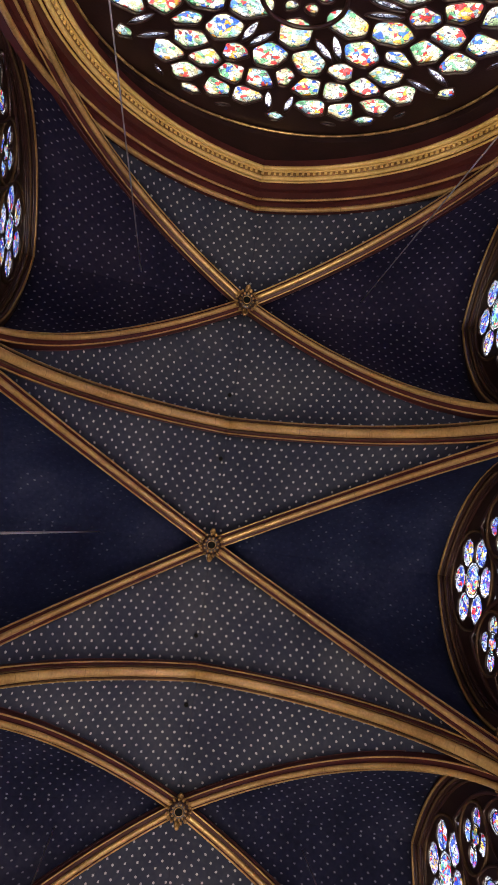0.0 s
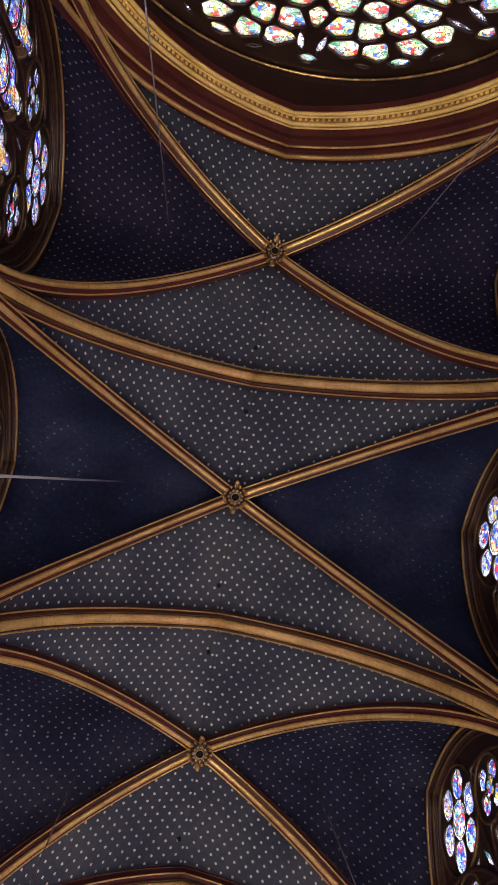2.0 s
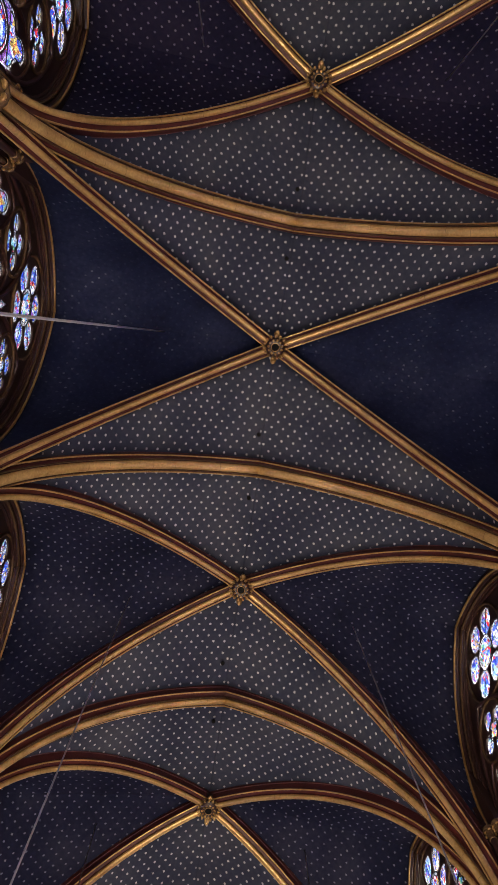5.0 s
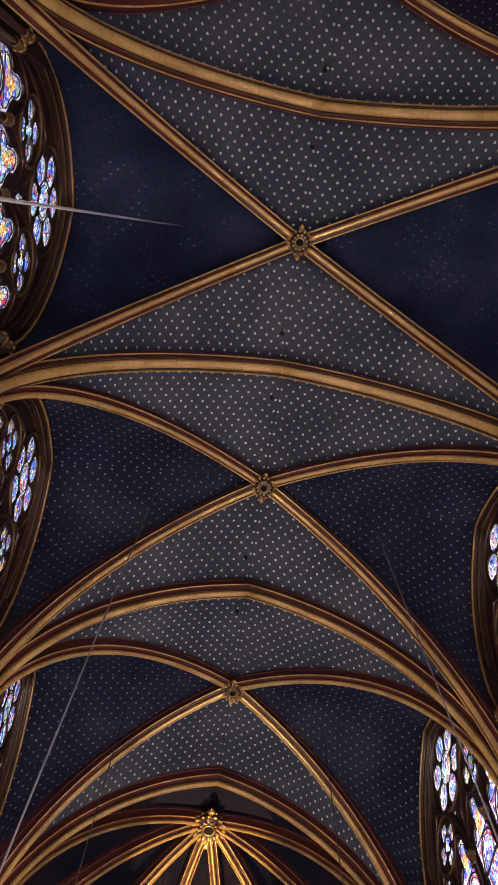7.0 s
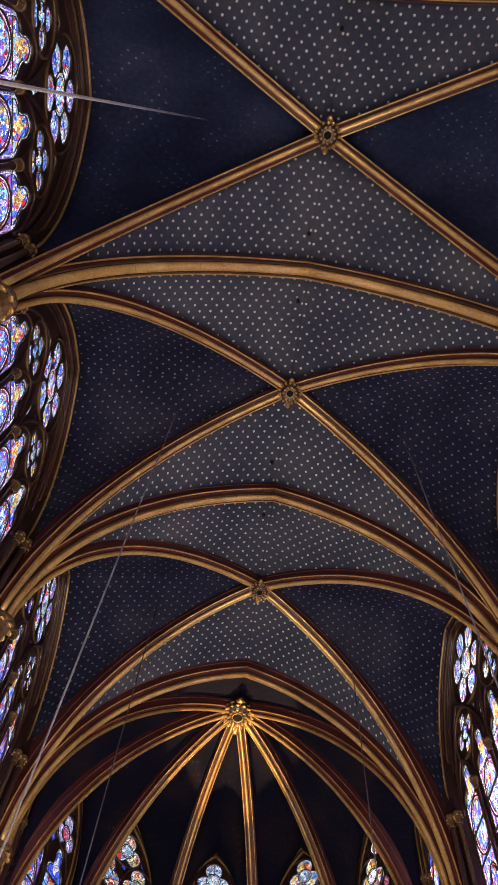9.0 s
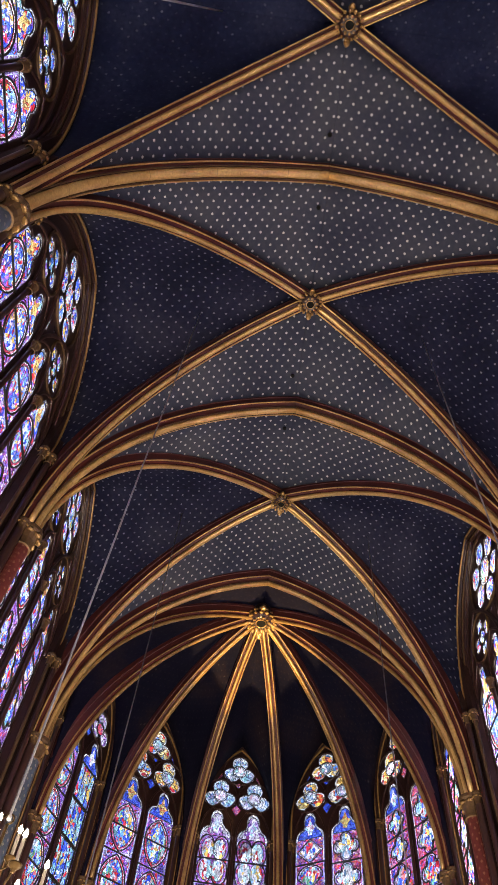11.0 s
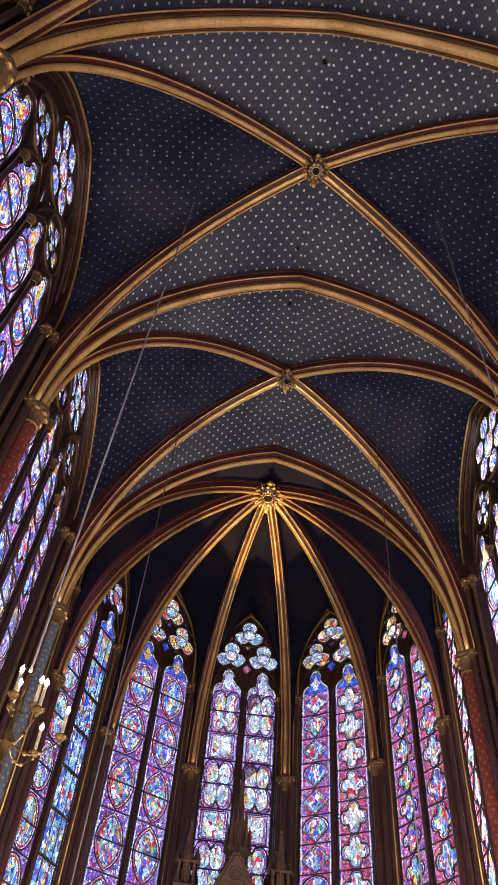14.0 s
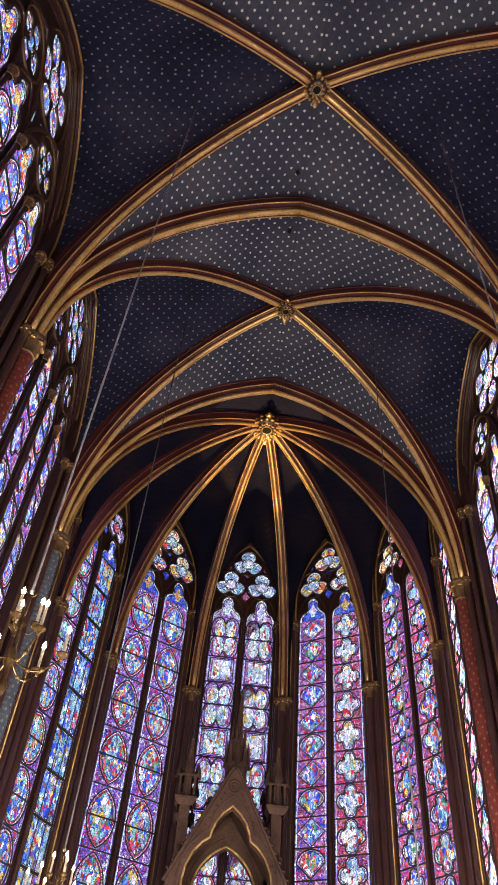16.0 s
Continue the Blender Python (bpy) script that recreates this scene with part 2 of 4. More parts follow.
G_AQUA = stained("glass_aqua", [TEAL, WHITE, SKY, (0.60, 0.88, 0.84), WHITE, (0.26, 0.44, 0.90), LILAC], 0.06, 1.6)
G_LILAC = stained("glass_lilac", [LILAC, VIOLET, (0.86, 0.84, 0.94), (0.56, 0.36, 0.84), WHITE, MAGENTA], 0.06, 1.6)
G_PLUM = stained("glass_plum", [(0.40, 0.12, 0.66), (0.34, 0.16, 0.74), (0.58, 0.26, 0.78), RUBY, (0.50, 0.16, 0.62), LILAC], 0.05)
G_BRIGHT = stained("glass_bright_scene", [WHITE, (0.96, 0.96, 0.90), (0.66, 0.93, 0.90), WHITE, (0.44, 0.82, 0.84), (0.92, 0.86, 0.90), RUBY, WHITE, (0.30, 0.55, 0.86), GOLD], 0.06, 2.0, 0.03)
G_SCENE = stained("glass_scene", [SKY, COBALT, RUBY, WHITE, (0.14, 0.34, 0.90), TEAL, GOLD, (0.80, 0.84, 0.95), (0.85, 0.20, 0.20), GREEN, COBALT], 0.050, 2.0, 0.03)
G_NAVE = stained("glass_nave_scene", [SKY, COBALT, WHITE, (0.14, 0.30, 0.90), LILAC, COBALT, RUBY, (0.70, 0.80, 0.95), VIOLET, GOLD, (0.10, 0.20, 0.85), TEAL], 0.050, 2.0, 0.03)
G_PANEL = stained("glass_figure_panel", [(0.16, 0.30, 0.86), TEAL, (0.24, 0.56, 0.62), (0.66, 0.76, 0.80), COBALT, CREAM, RUBY, (0.24, 0.40, 0.66), GOLD, SKY, COBALT], 0.062, 2.2, 0.03)
G_PALE = stained("glass_pale", [WHITE, (0.70, 0.90, 0.96), (0.90, 0.88, 0.98), LILAC, (0.95, 0.95, 0.92), TEAL, PINK, WHITE], 0.055, 2.0, 0.03)
G_RED = stained("glass_red_rim", [(0.78, 0.06, 0.10), (0.66, 0.10, 0.24), (0.85, 0.40, 0.50), (0.70, 0.05, 0.06)], 0.06)
G_EDGE = stained("glass_pearl_edge", [(0.66, 0.64, 0.88), VIOLET, (0.80, 0.80, 0.94), (0.48, 0.30, 0.66)], 0.05)
G_PEARL = stained("glass_white_pearls", [WHITE, (0.84, 0.90, 0.98), (0.95, 0.95, 0.90), (0.70, 0.80, 0.95)], 0.045, 1.0, 0.06)
G_COBALT = stained("glass_cobalt", [COBALT, (0.08, 0.16, 0.90), NAVY, (0.12, 0.22, 0.88)], 0.07)
G_CREST = stained("glass_gold_crest", [GOLD, (0.95, 0.72, 0.20), (0.85, 0.20, 0.08), (0.96, 0.80, 0.30)], 0.05)
G_ROSEWIN = stained("glass_flamboyant", [(0.80, 0.78, 0.50), WHITE, (0.40, 0.58, 0.34), (0.06, 0.18, 0.78), (0.74, 0.80, 0.66), (0.14, 0.44, 0.24), (0.62, 0.06, 0.06), (0.82, 0.84, 0.62), (0.86, 0.48, 0.07), (0.30, 0.54, 0.62), (0.84, 0.82, 0.44)], 0.085, 1.2, 0.035, paint=0.50)
G_LATTICE = stained("glass_pale_lattice", [(0.62, 0.74, 0.90), (0.46, 0.56, 0.82), (0.78, 0.84, 0.94)], 0.07, 1.0, 0.10)


# ---- mesh tools ----
def mesh_of(name, verts, faces, mat, smooth=False, uvs=None):
    me = bpy.data.meshes.new(name)
    me.from_pydata([tuple(v) for v in verts], [], faces)
    me.materials.append(mat)
    if uvs is not None:
        lay = me.uv_layers.new(name="UVMap")
        for lp in me.loops:
            lay.data[lp.index].uv = uvs[lp.vertex_index]
    if smooth:
        me.polygons.foreach_set("use_smooth", [True] * len(me.polygons))
    me.update()
    return me


def part(name, me, parent=None, label="", m=None):
    """One mesh object, under its thing if it has one."""
    ob = new(name, me)
    if parent:
        ob.parent = parent
    if m is not None:
        ob.matrix_basis = m
    if label:
        ob["label"] = label
    return ob


def empty(name, m, label, category, kind="structure", group=""):
    ob = new(name)
    ob.matrix_basis = m
    ob.empty_display_size = 0.1
    return tagged(ob, label, category, group, kind)


def join(parts):
    """Vertex, face and uv lists put one after another."""
    V, F, U = [], [], []
    for v, f, u in parts:
        n = len(V)
        V += list(v)
        F += [tuple(i + n for i in q) for q in f]
        U += list(u)
    return V, F, U


def half_arch(p0, p1, zs, zt, n=20, foot=None):
    """Points, inward normals and lateral of half a pointed arch from the plan point p0 to the crown over p1."""
    p0, p1 = Vector((*p0, 0)), Vector((*p1, 0))
    a, h = (p1 - p0).length, zt - zs
    way = (p1 - p0) / a
    r = (a * a + h * h) / (2 * a)
    top = math.atan2(h, r - a)
    pts, nor = [], []
    if foot is not None:
        pts.append(p0 + Vector((0, 0, foot)))
        nor.append(way.copy())
    for i in range(n + 1):
        th = top * i / n
        pts.append(p0 + way * (r * (1 - math.cos(th))) + Vector((0, 0, zs + r * math.sin(th))))
        nor.append(way * math.cos(th) - Vector((0, 0, math.sin(th))))
    nor[-1] = Vector((0, 0, -1.0 / math.sin(top)))
    return pts, nor, Vector((way.y, -way.x, 0))


def sweep(path, profile):
    """A closed profile of (lateral, outward) carried along an arch's path."""
    pts, nor, lat = path
    V, F, U, run = [], [], [], 0.0
    k = len(profile)
    for i, (p, n) in enumerate(zip(pts, nor)):
        if i:
            run += (p - pts[i - 1]).length
        for j, (x, o) in enumerate(profile):
            V.append(p + lat * x - n * o)
            U.append((run, j / k))
    for i in range(len(pts) - 1):
        for j in range(k):
            a, b = i * k + j, i * k + (j + 1) % k
            F.append((a, b, b + k, a + k))
    F.append(tuple(range(k))[::-1])
    F.append(tuple(range((len(pts) - 1) * k, len(pts) * k)))
    return V, F, U


def disc(cx, cy, r, n=12, squash=1.0):
    return [(cx + r * math.cos(2 * math.pi * i / n), cy + squash * r * math.sin(2 * math.pi * i / n)) for i in range(n)]


def box(x0, x1, y0, y1, z0, z1):
    V = [Vector((x, y, z)) for x in (x0, x1) for y in (y0, y1) for z in (z0, z1)]
    F = [(0, 1, 3, 2), (4, 6, 7, 5), (0, 4, 5, 1), (2, 3, 7, 6), (0, 2, 6, 4), (1, 5, 7, 3)]
    return V, F, [(0, 0)] * 8


def lathe(profile, n=16, cx=0.0, cy=0.0):
    V, F = [], []
    for r, z in profile:
        V += [Vector((cx + r * math.cos(2 * math.pi * i / n), cy + r * math.sin(2 * math.pi * i / n), z)) for i in range(n)]
    for j in range(len(profile) - 1):
        for i in range(n):
            a, b = j * n + i, j * n + (i + 1) % n
            F.append((a, b, b + n, a + n))
    return V, F, [(v.z, math.atan2(v.y - cy, v.x - cx) * 0.17) for v in V]


def tube(points, r, n=6, closed=False):
    """A round rod along points."""
    V, F = [], []
    m = len(points)
    pts = [Vector(p) for p in points]
    for i, p in enumerate(pts):
        a = pts[(i - 1) % m] if closed or i else pts[i]
        b = pts[(i + 1) % m] if closed or i < m - 1 else pts[i]
        t = (b - a).normalized()
        side = t.cross(Vector((0, 1, 0.02))).normalized() if abs(t.y) < 0.95 else t.cross(Vector((1, 0, 0))).normalized()
        up = side.cross(t)
        V += [p + (side * math.cos(2 * math.pi * j / n) + up * math.sin(2 * math.pi * j / n)) * r for j in range(n)]
    for i in range(m if closed else m - 1):
        for j in range(n):
            a, b = i * n + j, i * n + (j + 1) % n
            c, d = ((i + 1) % m) * n + (j + 1) % n, ((i + 1) % m) * n + j
            F.append((a, b, c, d))
    if not closed:
        F += [tuple(range(n))[::-1], tuple(range((m - 1) * n, m * n))]
    return V, F, [(0, 0)] * len(V)


def sheet(name, loops, mat, depth=0.0, bevel=0.0):
    """A plate standing in the xz plane with holes: outlines of (x, z), filled, and given depth along y."""
    cu = bpy.data.curves.new(name, "CURVE")
    cu.dimensions, cu.fill_mode = "2D", "BOTH"
    cu.extrude, cu.bevel_depth, cu.bevel_resolution, cu.offset = depth, bevel, 0, -bevel
    for pts in loops:
        s = cu.splines.new("POLY")
        s.points.add(len(pts) - 1)
        s.use_cyclic_u = True
        for q, (x, z) in zip(s.points, pts):
            q.co = (x, z, 0, 1)
    ob = bpy.data.objects.new(name, cu)
    scene.collection.objects.link(ob)
    me = bpy.data.meshes.new_from_object(ob)
    bpy.data.objects.remove(ob)
    bpy.data.curves.remove(cu)
    me.name = name
    me.transform(Matrix.Rotation(radians(90), 4, "X"))
    me.materials.clear()
    me.materials.append(mat)
    me.update()
    return me


def pointed(cx, a, z0, zs, zt, n=8):
    """Outline of an opening with a pointed head: half width a, foot z0, springing zs, tip zt."""
    h = zt - zs
    r = (a * a + h * h) / (2 * a)
    top = math.atan2(h, r - a)
    left = [(cx - a + r * (1 - math.cos(top * i / n)), zs + r * math.sin(top * i / n)) for i in range(n + 1)]
    right = [(2 * cx - x, z) for x, z in left[-2::-1]]
    return [(cx - a, z0)] + left + right + [(cx + a, z0)]


def clover_head(cx, a, z0, zs, zt):
    """Outline of a lancet light with a three-lobed head between z0 and the tip zt."""
    h = zt - zs
    c = [(cx - a, z0), (cx - a, zs)]
    for i in range(1, 6):
        t = math.pi * (1 - 0.5 * i / 5)
        c.append((cx - a * 0.45 + a * 0.55 * math.cos(t), zs + h * 0.36 * math.sin(t)))
    for i in range(0, 9):
        t = math.pi * (1.12 - 1.24 * i / 8)
        c.append((cx + a * 0.42 * math.cos(t), zs + h * 0.66 + h * 0.34 * math.sin(t)))
    for i in range(4, -1, -1):
        t = math.pi * (1 - 0.5 * i / 5)
        c.append((cx + a * 0.45 - a * 0.55 * math.cos(t), zs + h * 0.36 * math.sin(t) if i else zs))
    c.append((cx + a, z0))
    return c


def foil_outline(cx, cz, n, lobe, reach, turn=0.0):
    """Outline of a foil: n round lobes that run together about a middle."""
    pts = []
    half = math.pi / n
    # the share of each lobe's circle that lies outside its neighbours
    open_half = math.pi - math.acos(min(1.0, reach * math.sin(half) / lobe)) - (math.pi / 2 - half) if reach * math.sin(half) < lobe else math.pi * 0.92
    for i in range(n):
        c = turn + 2 * half * i
        for j in range(9):
            t = c + open_half * (j / 4 - 1) * 0.97
            pts.append((cx + reach * math.cos(c) + lobe * math.cos(t), cz + reach * math.sin(c) + lobe * math.sin(t)))
    return pts

# ---- the plan: x to the south, y to the east (choir), z up ----
BOSSES = [(-0.12, -6.22), (-0.15, 0.23), (-0.04, 6.62), (0.03, 12.99)]
ARCHES = [-9.41, -2.85, 3.37, 9.70, 16.05]
CROWN, SPRING, SPAN = 20.30, 13.20, 5.20
APSE, APSE_R, APSE_A, APSE_STEP = (0.0, 17.89), 5.52, -19.4, 31.26
PIERS_APSE = [(APSE_R * math.cos(radians(APSE_A + APSE_STEP * k)), APSE[1] + APSE_R * math.sin(radians(APSE_A + APSE_STEP * k))) for k in range(8)]
GLASS_NAVE, GLASS_APSE = 5.90, 5.78

# ---- floor and ground ----
tagged(part("ground", mesh_of("ground", *box(-2500, 2500, -2500, 2500, -7.2, -7.0)[:2], GROUND)), "pale paved ground outside the chapel", "ground", kind="structure")
tagged(part("floor", mesh_of("floor", *box(-7.2, 7.2, -12.5, 24.5, -0.3, 0.0)[:2], FLOOR)), "worn stone chapel floor", "floor", kind="structure")


# ---- vault webs ----
def curve_at(p0, p1, zs, zt, foot, s):
    """The point of half an arch at the share s of its height above foot."""
    z = foot + s * (zt - foot)
    a, h = math.dist(p0, p1), zt - zs
    r = (a * a + h * h) / (2 * a)
    q = max(z - zs, 0.0)
    d = min(r - math.sqrt(max(r * r - q * q, 0.0)), a)
    return Vector((p0[0] + (p1[0] - p0[0]) * d / a, p0[1] + (p1[1] - p0[1]) * d / a, z))


def web(one, two, foot, n=26, m=6):
    """Half a cell between two half arches, with uvs in metres: across from the first, and down each line of the web."""
    V, F, U = [], [], []
    above = None
    for i in range(n + 1):
        s = math.cos(0.5 * math.pi * i / n)
        a, b = curve_at(*one, foot, s), curve_at(*two, foot, s)
        row = []
        for j in range(m + 1):
            p = a.lerp(b, j / m)
            p.z += 0.10 * math.sin(math.pi * j / m) * s
            across, down = (p - a).length, 0.0
            if above:
                q, qa, qd = above[j]
                down = qd + math.sqrt(max((p - q).length_squared - (across - qa) ** 2, 0.0))
            row.append((p, across, down))
            V.append(p)
            U.append((0.2 + across, down + 0.08))
        above = row
    for i in range(n):
        for j in range(m):
            a = i * (m + 1) + j
            F.append((a, a + 1, a + m + 2, a + m + 1))
    return V, F, U


RISE = 0.60
for k, (bx, by) in enumerate(BOSSES):
    cells = []
    for sx in (-1, 1):
        for sy in (0, 1):
            ya = ARCHES[k + sy]
            corner = (sx * (SPAN + 0.34), ya)
            diag = (corner, (bx, by), SPRING, CROWN + RISE)
            cross_x = bx * 0.5
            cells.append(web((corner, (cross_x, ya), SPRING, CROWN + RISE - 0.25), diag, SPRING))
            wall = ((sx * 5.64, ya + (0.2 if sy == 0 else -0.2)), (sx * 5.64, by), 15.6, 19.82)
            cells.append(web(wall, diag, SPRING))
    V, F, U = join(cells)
    me = mesh_of("ceiling", V, F, LIT_CELL, True, U)
    # side cells take the shaded copy, crown cells keep the lit one
    me.materials.append((SHADED_WEST, SHADED_FADED, SHADED_BLUE, SHADED_BLUE)[k])
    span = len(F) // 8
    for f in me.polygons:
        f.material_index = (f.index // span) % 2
    ob = part(f"ceiling_{k + 1}", me)
    tagged(ob, "dark blue rib vault painted with dull gold stars", "ceiling", kind="structure")
    sol = ob.modifiers.new("thickness", "SOLIDIFY")
    sol.thickness, sol.offset = 0.18, 0.0

cells = []
for k in range(7):
    p, q = PIERS_APSE[k], PIERS_APSE[k + 1]
    mid = ((p[0] + q[0]) / 2, (p[1] + q[1]) / 2)
    out = Vector((mid[0] - APSE[0], mid[1] - APSE[1])).normalized()
    wmid = (APSE[0] + out.x * 5.48, APSE[1] + out.y * 5.48)
    for e in (p, q):
        e2 = (APSE[0] + (e[0] - APSE[0]) * 1.05, APSE[1] + (e[1] - APSE[1]) * 1.05)
        w0 = (wmid[0] + (e[0] - mid[0]) * 0.92, wmid[1] + (e[1] - mid[1]) * 0.92)
        cells.append(web((w0, wmid, 16.15, 19.62), (e2, APSE, SPRING, CROWN + RISE), SPRING))
for sx in (-1, 1):
    corner = (sx * (SPAN + 0.34), ARCHES[4])
    cells.append(web((corner, (0, ARCHES[4]), SPRING, CROWN + RISE - 0.25), (corner, APSE, SPRING, CROWN + RISE), SPRING))
V, F, U = join(cells)
ob = part("ceiling_5", mesh_of("ceiling", V, F, CHOIR_SHADE, True, U))
tagged(ob, "very dark blue choir vault with few faint stars", "ceiling", kind="structure")
sol = ob.modifiers.new("thickness", "SOLIDIFY")
sol.thickness, sol.offset = 0.18, 0.0
# Unseen plate above the webs, added to stop sky light leaking in
tagged(part("roof", mesh_of("roof", *box(-7.2, 7.2, -12.5, 24.5, 21.3, 21.6)[:2], WALL)), "unseen plate over the vaults that keeps daylight out", "roof", kind="structure")


# ---- ribs ----
def body_profile(w, d, roll, flat):
    """A rib's moulded body: a deep hollow between the roll under it and the fillet, and tall plain cheeks."""
    half = [(roll * 0.6, roll * flat * 1.3), (roll * 0.66, d * 0.86), (w * 0.78, d * 1.02), (w, d), (w * 0.93, d + 0.08), (w * 0.97, d + 0.24), (w * 1.06, d + 0.27), (w * 1.06, 0.84)]
    return half + [(-x, o) for x, o in reversed(half)]


def rib(name, halves, w, d, roll, flat, label, gold):
    """One rib or arch: dark red hollows and cheeks, a gilded roll beneath and a gilded fillet on each shoulder."""
    V, F, U = join([sweep(h, body_profile(w, d, roll, flat)) for h in halves])
    ob = tagged(part(name, mesh_of(name, V, F, OXBLOOD, False, U)), label, "vault rib", kind="structure")
    V, F, U = join([sweep(h, disc(0, roll * flat, roll, 14, flat)) for h in halves])
    part("roll", mesh_of("roll", V, F, gold, True, U), ob, "gilded round moulding")
    for s in (-1, 1):
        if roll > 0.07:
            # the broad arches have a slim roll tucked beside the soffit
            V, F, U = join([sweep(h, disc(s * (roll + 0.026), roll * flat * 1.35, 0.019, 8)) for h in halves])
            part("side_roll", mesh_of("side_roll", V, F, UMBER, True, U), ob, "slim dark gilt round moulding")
        V, F, U = join([sweep(h, disc(s * w, d, 0.020, 8)) for h in halves])
        part("fillet", mesh_of("fillet", V, F, gold, True, U), ob, "thin gilded fillet")
        V, F, U = join([sweep(h, disc(s * w * 1.04, d + 0.25, 0.013, 6)) for h in halves])
        part("edge_bead", mesh_of("edge_bead", V, F, MAUVE, True, U), ob, "dull mauve bead along the cheek")
    return ob


for k, (bx, by) in enumerate(BOSSES):
    for n, (sx, sy) in enumerate(((-1, 0), (1, 0), (-1, 1), (1, 1))):
        start = (sx * SPAN, ARCHES[k + sy] + (0.27 if sy == 0 else -0.27))
        rib("diagonal_rib", [half_arch(start, (bx, by), SPRING, CROWN, 28)], 0.142, 0.16, 0.060, 1.0, "slender gilded and dark red diagonal vault rib", GILT)
for k, ya in enumerate(ARCHES[1:]):
    bx = 0.5 * (BOSSES[k][0] + (BOSSES[k + 1][0] if k < 3 else 0.0))
    halves = [half_arch((s * (SPAN - 0.05), ya), (bx, ya), SPRING, CROWN - 0.27, 28) for s in (-1, 1)]
    rib("transverse_arch", halves, 0.205, 0.20, 0.106 if k < 2 else 0.080, 0.6 if k < 2 else 0.75, "broad gilded transverse arch of the vault", GILT)
for x, y in PIERS_APSE:
    w = Vector((APSE[0] - x, APSE[1] - y)).normalized() * 0.12
    rib("choir_rib", [half_arch((x + w.x, y + w.y), APSE, SPRING, CROWN, 28)], 0.135, 0.15, 0.056, 1.0, "gilded choir rib running to the crown boss", OLDGOLD)


# ---- bosses ----
def boss(x, y, z, size, label, mat, LEAF):
    """A carved keystone: a dark drum, two wreaths of curled leaves, and a hollow middle."""
    ob = tagged(part("vault_boss", mesh_of("vault_boss", *lathe([(0.30, 0.10), (0.45, 0.02), (0.58, 0.08), (0.74, 0.20), (0.80, 0.36), (0.66, 0.6), (0.66, 1.5)], 20)[:2], BROWN, True)), label, "vault boss", kind="structure")
    ob.matrix_basis = pose(x, y, z - 0.1) @ Matrix.Diagonal((size, size, size, 1))
    for ring, (n, r, zz, s) in enumerate(((15, 0.82, 0.10, 0.150), (11, 0.50, -0.05, 0.115), (15, 0.80, 0.42, 0.145))):
        for i in range(n):
            a = 2 * math.pi * (i + 0.5 * ring) / n
            k = s * (0.86 + 0.28 * ((i * 7 + ring * 3) % 5) / 4)
            part("leaf", LEAF, ob, "", pose(r * math.cos(a), r * math.sin(a), zz, 0, 0, math.degrees(a) + 14 * ((i * 5) % 3 - 1)) @ Matrix.Diagonal((k, k * 0.85, k, 1)))
    for q in (90, 270):
        part("knob", LEAF, ob, "larger carved leaf", pose(0, 0.98 * math.sin(radians(q)), 0.22, 0, 0, q) @ Matrix.Diagonal((0.34, 0.24, 0.40, 1)))
    part("hollow", mesh_of("hollow", *lathe([(0.0, 0.06), (0.30, 0.06), (0.34, 0.14)], 14)[:2], BLACK), ob, "dark hole in the middle")
    part("ring", mesh_of("ring", *tube([(0.31 * math.cos(2 * math.pi * i / 20), 0.31 * math.sin(2 * math.pi * i / 20), 0.02) for i in range(20)], 0.035, 5, True)[:2], mat, True), ob, "gilded rim of the hole")
    return ob


def leaf_mesh(mat):
    """A curled knob of carved foliage, one unit long."""
    V, F, U = [], [], []
    rows = [(-0.9, 0.15, 0.5), (-0.4, 0.75, 0.25), (0.1, 0.95, -0.1), (0.6, 0.75, -0.45), (0.95, 0.25, -0.3), (0.7, 0.1, -0.05)]
    for x, w, z in rows:
        V += [Vector((x, -w, z + 0.12)), Vector((x, -w * 0.45, z - 0.25)), Vector((x, 0, z - 0.08)), Vector((x, w * 0.45, z - 0.25)), Vector((x, w, z + 0.12))]
    for i in range(len(rows) - 1):
        for j in range(4):
            a = i * 5 + j
            F.append((a, a + 5, a + 6, a + 1))
    n = len(V)
    V += [v + Vector((0, 0, 0.35)) for v in V]
    F += [tuple(n + q for q in reversed(f)) for f in F]
    rim = [0, 1, 2, 3, 4, 9, 14, 19, 24, 29, 28, 27, 26, 25, 20, 15, 10, 5]
    F += [(rim[i], rim[(i + 1) % 18], rim[(i + 1) % 18] + n, rim[i] + n) for i in range(18)]
    return mesh_of("leaf", V, F, mat, True)


LEAF, LEAF_GOLD, LEAF_STONE = leaf_mesh(OLDGOLD), leaf_mesh(GILT), leaf_mesh(SHADED_STONE)
for k, (x, y) in enumerate(BOSSES):
    boss(x, y, CROWN - 0.02, 0.33, "carved gilt foliage boss with a dark centre", OLDGOLD, LEAF_GOLD if k == 3 else LEAF)
boss(*APSE, CROWN - 0.05, 0.56, "large gilded foliage crown boss of the choir", GILT, LEAF_GOLD)


# ---- piers ----
def capital_mesh(name, r, h):
    prof = [(r * 0.95, 0.0), (r * 1.15, 0.02 * h), (r * 1.15, 0.08 * h), (r, 0.12 * h), (r * 1.05, 0.45 * h), (r * 1.35, 0.78 * h), (r * 1.5, 0.80 * h), (r * 1.62, 0.86 * h), (r * 1.62, h), (0.01, h)]
    V, F, U = lathe(prof, 12)
    return mesh_of(name, V, F, DULL, False, U)


CAP_BIG, CAP_MID, CAP_SMALL = capital_mesh("capital", 0.18, 0.55), capital_mesh("capital", 0.115, 0.46), capital_mesh("capital", 0.075, 0.34)


